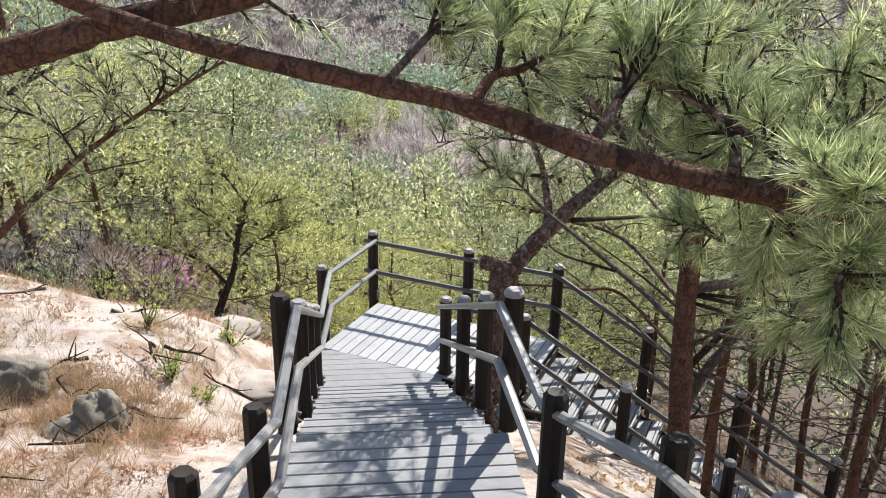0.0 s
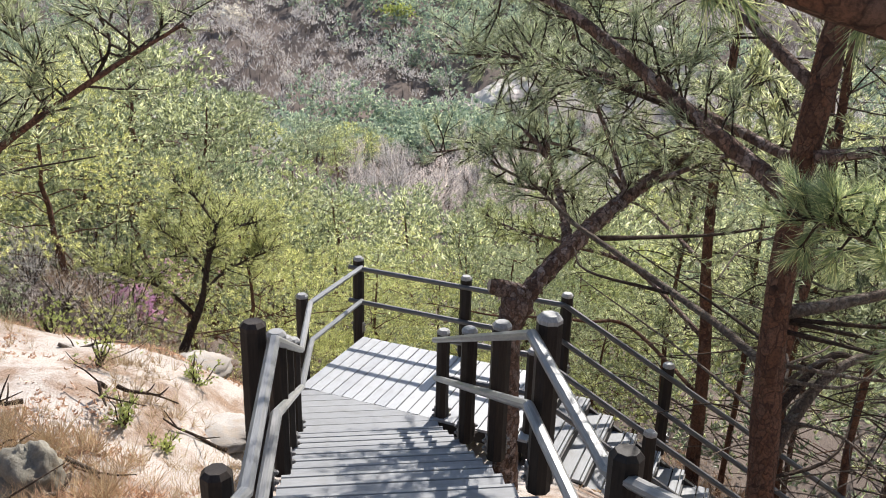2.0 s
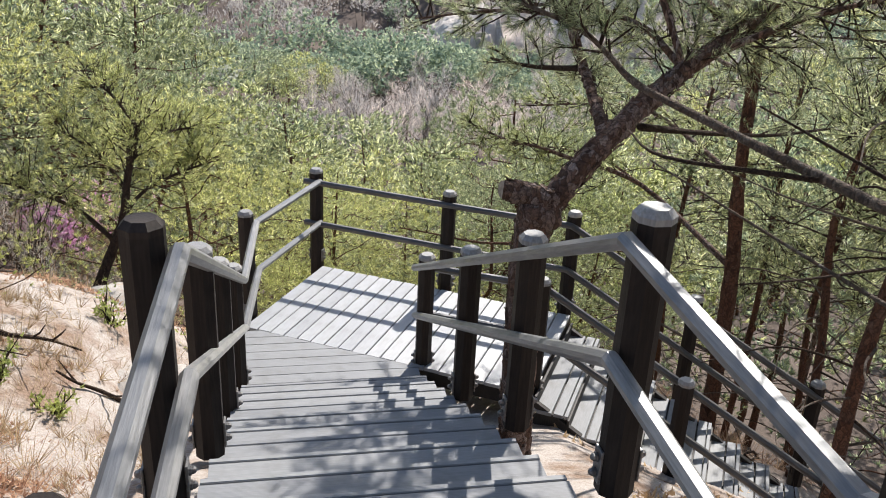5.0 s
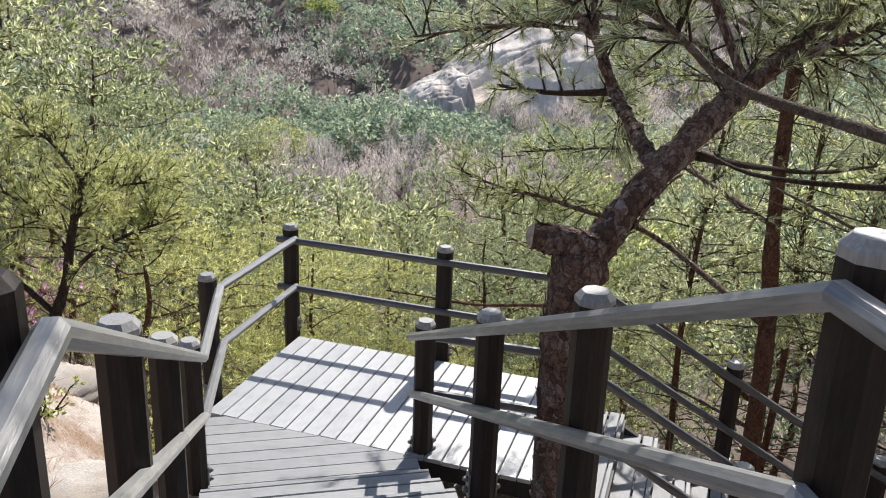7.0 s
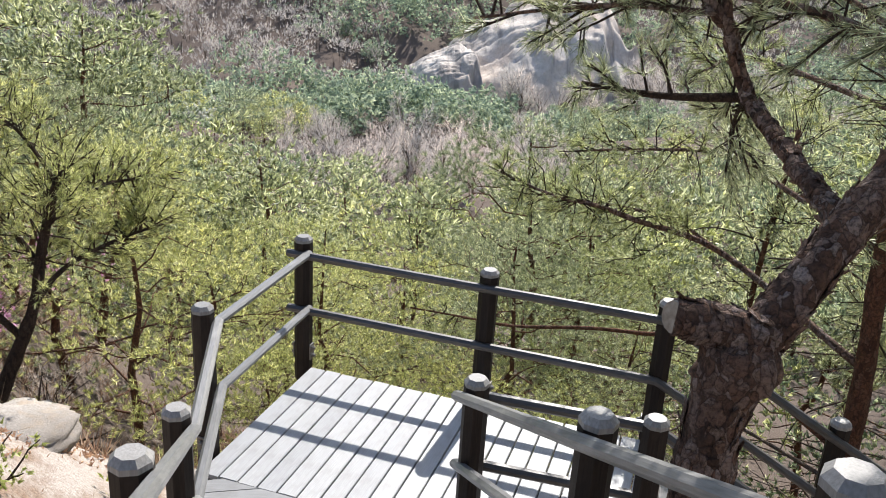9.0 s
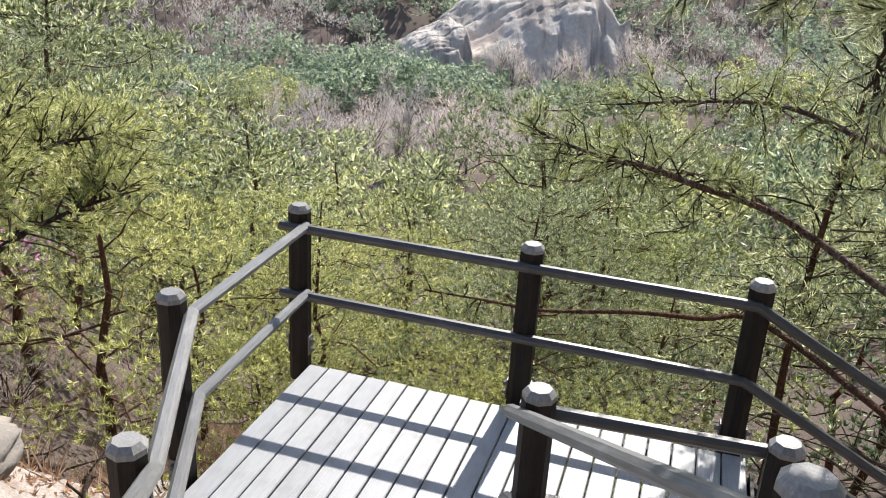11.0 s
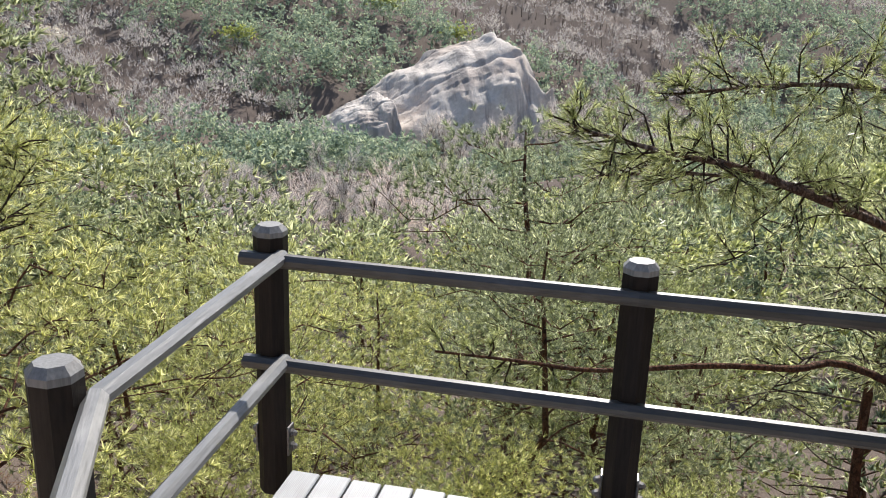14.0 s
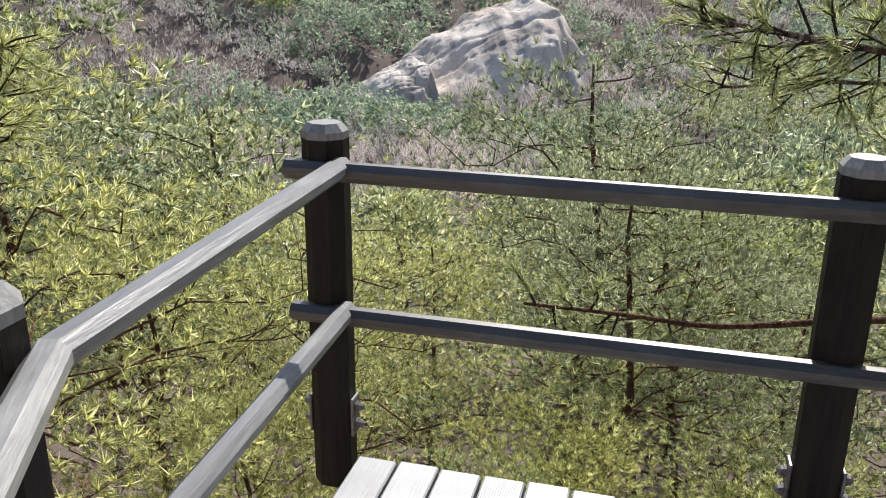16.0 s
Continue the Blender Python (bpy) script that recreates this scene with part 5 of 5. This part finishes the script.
def slender_pine(x, y, h, seed, label, bend=0.15):
    """A thin trunk with a few dead snags and a crown high up."""
    rng = np.random.RandomState(seed)
    g = gz(x, y)
    top = (x + rng.normal(0, bend), y + rng.normal(0, bend), g + h)
    line = [(x, y, g - 0.2)] + [(x + (top[0] - x) * f + rng.normal(0, 0.05), y + (top[1] - y) * f + rng.normal(0, 0.05), g + h * f) for f in (0.25, 0.5, 0.75)] + [top]
    limbs = [("trunk", line, 0.058, 0.025, (M_BARK_RED, M_BARK)[seed % 2], 9)]
    sprays = [(0, 44, 0.95, 0.3, (0, 0, 0), 0.6)]
    for i in range(22):
        f = 0.14 + 0.66 * i / 22
        a = rng.uniform(0, 6.283)
        z = g + h * f
        l = rng.uniform(0.6, 1.9)
        bx, by = x + (top[0] - x) * f, y + (top[1] - y) * f
        p1 = (bx + math.cos(a) * l * 0.5, by + math.sin(a) * l * 0.5, z + rng.uniform(-0.05, 0.15))
        p2 = (bx + math.cos(a + 0.2) * l, by + math.sin(a + 0.2) * l, z + rng.uniform(-0.45, 0.3))
        limbs.append(("dead_branch", [(bx, by, z), p1, p2], 0.013, 0.004, (M_BARK_GREY, M_TWIG)[i % 2], 5))
        if i > 12:
            sprays.append((len(limbs) - 1, 12, 0.45, 0.3, (0, 0, 0), 0.5))
    build_tree("pine_tree", (x, y, g), label, limbs, sprays, 12, 0.10, 0.012, M_NEEDLE, "slender pines beside the lower flight")


def deck_pine():
    """The pine behind the deck that reaches its boughs towards the rail."""
    at = (3.66, 12.66, gz(3.66, 12.66))
    limbs = [
        ("trunk", [(3.72, 12.7, at[2] - 0.2), (3.68, 12.68, -0.6), (3.62, 12.66, 0.4), (3.48, 12.6, 1.5), (3.44, 12.6, 3.0), (3.5, 12.6, 4.6)], 0.105, 0.05, M_BARK_RED, 9),
        ("bough", [(3.62, 12.66, 0.3), (2.9, 14.3, 0.75), (1.9, 14.12, 1.12), (1.48, 14.1, 1.26), (1.08, 14.12, 1.33), (0.6, 14.6, 1.42)], 0.04, 0.010, M_BARK, 7),
        ("bough", [(3.67, 12.68, -0.6), (3.0, 14.5, -0.35), (2.3, 14.4, -0.24), (1.68, 14.4, -0.19), (0.85, 14.4, -0.19), (0.3, 14.4, -0.1), (-0.25, 14.42, -0.02)], 0.034, 0.008, M_BARK_RED, 7),
        ("bough", [(3.48, 12.6, 1.4), (3.0, 14.6, 1.65), (2.2, 14.7, 1.7), (1.4, 14.9, 1.6)], 0.032, 0.009, M_BARK, 6),
        ("bough", [(3.45, 12.6, 2.5), (2.9, 14.4, 2.7), (2.3, 14.0, 2.6)], 0.03, 0.009, M_BARK, 6),
        ("dead_branch", [(3.68, 12.68, -0.9), (3.0, 13.9, -0.95), (2.3, 13.5, -0.9)], 0.022, 0.008, M_BARK_GREY, 6),
        # high bough added only to shade the rail end and the deck's right part
        ("bough", [(3.44, 12.6, 3.0), (2.7, 13.3, 3.5), (2.0, 13.8, 3.75), (1.3, 14.0, 3.85)], 0.032, 0.010, M_BARK, 6),
        ("bough", [(2.9, 14.3, 0.75), (2.4, 14.6, 1.0), (1.7, 14.9, 1.05), (1.0, 15.1, 1.0)], 0.022, 0.007, M_BARK, 6),
    ]
    sprays = [(1, 50, 0.42, 0.25, (0, 0, 0), 0.25), (3, 44, 0.42, 0.2, (0, 0, 0), 0.15), (4, 34, 0.45, 0.2, (0, 0, 0), 0.15), (7, 30, 0.4, 0.1, (0, 0, 0), 0.2), (6, 60, 0.5, 0.1, (0, 0, 0), 0.2), (2, 10, 0.25, 0.2, (0, 0, 0), 0.7), (0, 40, 0.8, 0.2, (0, 0, 0), 0.7)]
    build_tree("pine_tree", at, "pine reaching yellow-green boughs towards the deck rail", limbs, sprays, 17, 0.085, 0.0048, M_YOUNG, tufts=6)


def crooked_pine():
    """The small crooked pine on the bare slope beside the stairs."""
    at = (-3.85, 12.6, gz(-3.85, 12.6))
    g = at[2]
    limbs = [
        ("trunk", [(-3.9, 12.6, g - 0.1), (-3.72, 12.65, g + 0.16), (-3.55, 12.8, g + 0.6), (-3.4, 12.95, g + 1.05), (-3.35, 13.1, g + 1.5), (-3.2, 13.2, g + 2.1)], 0.075, 0.03, M_TWIG, 9),
        ("limb", [(-3.42, 12.92, g + 1.0), (-3.25, 13.2, g + 1.25), (-2.95, 13.7, g + 1.35), (-2.6, 14.1, g + 1.4)], 0.032, 0.010, M_TWIG, 6),
        ("limb", [(-3.37, 13.05, g + 1.35), (-3.7, 13.2, g + 1.7), (-4.2, 13.4, g + 1.95)], 0.03, 0.010, M_TWIG, 6),
        ("limb", [(-3.3, 13.1, g + 1.7), (-3.1, 13.9, g + 1.8), (-2.8, 14.6, g + 1.7)], 0.026, 0.009, M_TWIG, 6),
    ]
    limbs += [
        ("limb", [(-3.5, 12.85, g + 0.8), (-3.9, 12.9, g + 1.15), (-4.4, 12.8, g + 1.4), (-4.9, 12.9, g + 1.5)], 0.03, 0.009, M_TWIG, 6),
        ("limb", [(-2.95, 13.7, g + 1.35), (-2.9, 14.2, g + 1.45), (-3.1, 14.9, g + 1.5)], 0.018, 0.007, M_TWIG, 6),
        ("limb", [(-3.35, 13.1, g + 1.5), (-3.5, 13.7, g + 1.75), (-3.6, 14.4, g + 1.9)], 0.024, 0.008, M_TWIG, 6),
        ("limb", [(-3.2, 13.2, g + 2.0), (-3.6, 13.5, g + 2.35), (-4.0, 13.8, g + 2.5)], 0.02, 0.007, M_TWIG, 6),
    ]
    sprays = [(0, 30, 0.5, 0.3, (0, 0, 0), 0.7), (1, 40, 0.36, 0.6, (0, 0, 0), 0.35), (2, 40, 0.42, 0.4, (0, 0, 0), 0.3), (3, 44, 0.42, 0.4, (0, 0, 0), 0.3), (4, 40, 0.42, 0.4, (0, 0, 0), 0.35), (5, 26, 0.36, 0.4, (0, 0, 0), 0.2), (6, 40, 0.42, 0.4, (0, 0, 0), 0.35), (7, 30, 0.4, 0.3, (0, 0, 0), 0.3)]
    build_tree("pine_tree", at, "small crooked pine with yellow-green needles on bare rock", limbs, sprays, 24, 0.075, 0.0055, M_YOUNG)


stub_pine()
tall_pine()
overhead_pine()
left_pines()
deck_pine()
crooked_pine()
for sx, sy, sh, ss in ((5.1, 10.9, 6.5, 2), (5.9, 11.7, 6.2, 3), (4.4, 8.2, 5.5, 4), (6.6, 12.2, 6.5, 5), (4.6, 12.1, 6.5, 6), (7.2, 10.2, 6.0, 7), (5.6, 13.9, 6.2, 8), (8.3, 13.2, 6.5, 9), (3.1, 8.9, 6.8, 10), (6.2, 8.0, 6.0, 11), (4.9, 14.8, 6.4, 12), (6.4, 15.4, 6.8, 13), (3.9, 15.6, 6.0, 14), (7.6, 14.4, 6.6, 15)):
    slender_pine(sx, sy, sh, ss, "slender reddish pine trunk with dead lower snags")

# ---- ground cover and small things ----


def boulder(at, size, turn, seed, label, material=M_BOULDER):
    bm = bmesh.new()
    bmesh.ops.create_icosphere(bm, subdivisions=4, radius=1.0)
    for v in bm.verts:
        q = v.co * 1.3 + Vector((seed, seed * 0.7, 0))
        k = 1 + 0.30 * noise.noise(q) + 0.16 * noise.noise(q * 3.2) + 0.06 * noise.noise(q * 8.0) - 0.12 * max(0.0, 1 - abs(noise.noise(q * 1.9)) / 0.07)
        v.co = Vector((v.co.x * size[0], v.co.y * size[1], v.co.z * size[2])) * k
    me = bpy.data.meshes.new("boulder")
    bm.to_mesh(me)
    bm.free()
    me.materials.append(material)
    me.polygons.foreach_set("use_smooth", [True] * len(me.polygons))
    ob = tagged(new("boulder", me), label, "rock", "boulders on the slope")
    ob.matrix_world = pose(at[0], at[1], gz(at[0], at[1]) + at[2], 0, 0, turn)


boulder((-3.05, 7.45, 0.10), (0.24, 0.22, 0.34), 20, 2.3, "dark mossy boulder among dry grass")
boulder((-3.25, 7.30, 0.02), (0.34, 0.28, 0.20), 60, 5.1, "dark mossy boulder among dry grass")
boulder((-4.15, 8.0, 0.05), (0.30, 0.26, 0.30), 10, 8.2, "weathered boulder half sunk in litter")
boulder((-2.55, 10.1, -0.10), (0.55, 0.45, 0.16), 30, 3.7, "flat pale granite block in the sand", M_GRANITE)
boulder((-3.3, 11.9, -0.14), (0.55, 0.45, 0.18), 75, 6.4, "rounded pale granite block at the slope's edge", M_GRANITE)
boulder((-2.6, 13.4, -0.1), (0.4, 0.35, 0.25), 40, 4.8, "grey block in the brushwood beside the deck", M_GRANITE)
boulder((-2.2, 12.6, -0.15), (0.3, 0.26, 0.2), 80, 7.3, "grey block in the brushwood beside the deck", M_GRANITE)


def grass_field(name, label, count, box, per, length, width, material, seed, patch=0.0, spread=0.5):
    """Loose tufts strewn over a stretch of ground, in drifts."""
    rng = np.random.RandomState(seed)
    cen, dirs = [], []
    while len(cen) < count:
        x, y = rng.uniform(box[0], box[1]), rng.uniform(box[2], box[3])
        if noise.noise(Vector((x * 0.8, y * 0.8, seed))) + 0.4 * noise.noise(Vector((x * 3, y * 3, seed))) < patch + rng.uniform(-0.2, 0.2):
            continue
        if -1.75 < x < 1.2 and y < 13.5:
            continue
        cen.append((x, y, gz(x, y) - 0.01))
        dirs.append((rng.normal(0, 0.35), rng.normal(0, 0.35), 0.8))
    me = blades(name, cen, dirs, per, length, width, spread, material, rng)
    tagged(new(name, me), label, "grass", kind="stuff")


grass_field("dry_grass", "dry straw-coloured grass in drifts over the sand", 1700, (-6.5, -1.8, 4.5, 11.5), 9, 0.20, 0.006, M_DRY, 4, 0.10)
grass_field("dry_grass", "tall dry grass round the boulders", 260, (-4.4, -2.3, 6.0, 8.4), 14, 0.34, 0.007, M_DRY, 9, -0.05)
grass_field("dead_leaves", "rust-brown dead leaves and needles on the slope", 7000, (-6.5, -1.6, 4.0, 12.8), 3, 0.05, 0.02, M_RUST, 12, -0.12, 1.4)
grass_field("dead_leaves", "deep rust-brown litter round the boulders", 3600, (-6.0, -1.9, 5.0, 8.6), 4, 0.06, 0.016, M_RUST, 21, -0.2, 0.9)
grass_field("dry_grass", "withered reddish undergrowth round the boulders", 420, (-5.0, -2.2, 5.4, 8.3), 9, 0.24, 0.006, M_RUST, 22, -0.1, 0.8)
grass_field("dead_leaves", "rust-brown litter under the pines", 2600, (1.2, 7.5, 4.0, 13.5), 3, 0.07, 0.035, M_DRY, 13, -0.15, 1.4)
grass_field("brush", "brown undergrowth below the deck", 4600, (-7, 7, 12.2, 21), 7, 0.36, 0.012, M_RUST, 15, -0.05, 0.7)


def shrub(at, size, leaf, seed, label, name="shrub", stems=12, per=5, blade=0.045, width=0.02):
    """A small bush: thin stems from one root, leaves along them."""
    rng = np.random.RandomState(seed)
    x, y = at
    t = thing(name, (x, y, gz(x, y)), label, "bush", "shrubs on the slope")
    wood, cen, dirs = [], [], []
    for i in range(stems):
        v = rng.normal(0, 0.55, 3)
        v[2] = abs(v[2]) + 0.55
        v /= np.linalg.norm(v)
        line = wander((0, 0, -0.05), v * size * rng.uniform(0.6, 1.1), 4, 0.05 * size, rng)
        wood.append(tube_data(line, [0.009, 0.008, 0.006, 0.005, 0.003], 4))
        for k in range(9):
            j = rng.randint(1, 4)
            p = line[j] + (line[j + 1] - line[j]) * rng.uniform()
            cen.append(p + rng.normal(0, 0.10 * size, 3))
            dirs.append(v + rng.normal(0, 0.5, 3))
    tagged(attach("stem", mesh_of("stem", *join_data(wood), M_TWIG), t), kind="stuff")
    tagged(attach("foliage", blades("foliage", cen, dirs, per, blade, width, 0.8, leaf, rng), t), kind="stuff")


for i, (sx, sy, sz) in enumerate(((-3.0, 9.05, 0.34), (-3.75, 10.3, 0.55), (-2.65, 9.0, 0.25), (-4.9, 11.5, 0.5), (-2.9, 10.9, 0.4), (-2.3, 11.6, 0.35), (-5.3, 12.6, 0.6), (-4.6, 12.9, 0.7), (-2.1, 12.9, 0.5))):
    shrub((sx, sy), sz, M_LEAF, 200 + i, "small shrub with fresh yellow-green leaves on sand")
for i, (sx, sy, sz) in enumerate(((-6.1, 16.4, 0.5), (-5.9, 17.2, 0.6), (-6.5, 20.5, 1.2), (-7.7, 22.0, 1.4), (-8.4, 21.2, 1.1), (-7.0, 20.9, 1.2))):
    shrub((sx, sy), sz, M_AZALEA, 230 + i, "pink-purple azalea in bloom on the brown slope", "azalea_bush", 16, 6, 0.07, 0.06)
for i, (sx, sy, sz) in enumerate(((-7.0, 13.4, 0.9), (-6.3, 13.0, 0.8), (-7.8, 15.0, 1.1), (-4.9, 14.4, 1.0), (-8.2, 13.2, 1.0))):
    shrub((sx, sy), sz, M_NEEDLE, 250 + i, "low green bush on the slope under the pines", "shrub", 18, 7, 0.08, 0.02)
for i in range(16):
    q = np.random.RandomState(270 + i)
    shrub((q.uniform(-9, -3.2), q.uniform(13.2, 17.5)), q.uniform(0.8, 1.5), M_FAR_BARE, 270 + i, "leafless brown thicket on the slope", "bare_shrub", 22, 4, 0.16, 0.006)


def fallen_branch(x, y, length, turn, seed):
    rng = np.random.RandomState(seed)
    a = radians(turn)
    pts = []
    for f in np.linspace(0, 1, 5):
        px, py = x + math.cos(a) * length * f + rng.normal(0, 0.03), y + math.sin(a) * length * f + rng.normal(0, 0.03)
        pts.append((px - x, py - y, gz(px, py) - gz(x, y) + 0.03 + rng.uniform(0, 0.10)))
    t = thing("fallen_branch", (x, y, gz(x, y)), "grey dead branch lying in the brushwood", "branch", "dead branches beside the deck")
    _, data = limb_tube(pts, 0.024, 0.008, 3, 6, seed)
    attach("stick", mesh_of("stick", *data, (M_BARK_GREY, M_TWIG)[seed % 2]), t, smooth=True)
    for i in range(3):
        p = np.array(pts[1 + i])
        e = p + np.array([rng.normal(0, 0.25), rng.normal(0, 0.25), rng.uniform(0.0, 0.2)])
        attach("side_twig", mesh_of("side_twig", *tube_data([p, (p + e) / 2 + rng.normal(0, 0.02, 3), e], [0.01, 0.008, 0.004], 5), M_TWIG), t, smooth=True)


for i in range(22):
    q = np.random.RandomState(300 + i)
    fallen_branch(q.uniform(-4.6, -2.0), q.uniform(12.0, 14.2), q.uniform(0.6, 1.5), q.uniform(0, 360), 300 + i)
for i in range(10):
    q = np.random.RandomState(330 + i)
    fallen_branch(q.uniform(1.8, 5.5), q.uniform(12.8, 14.5), q.uniform(0.8, 1.8), q.uniform(0, 360), 330 + i)
for i in range(26):
    q = np.random.RandomState(360 + i)
    fallen_branch(q.uniform(-6.0, -2.0), q.uniform(6.0, 11.8), q.uniform(0.25, 0.8), q.uniform(0, 360), 360 + i)
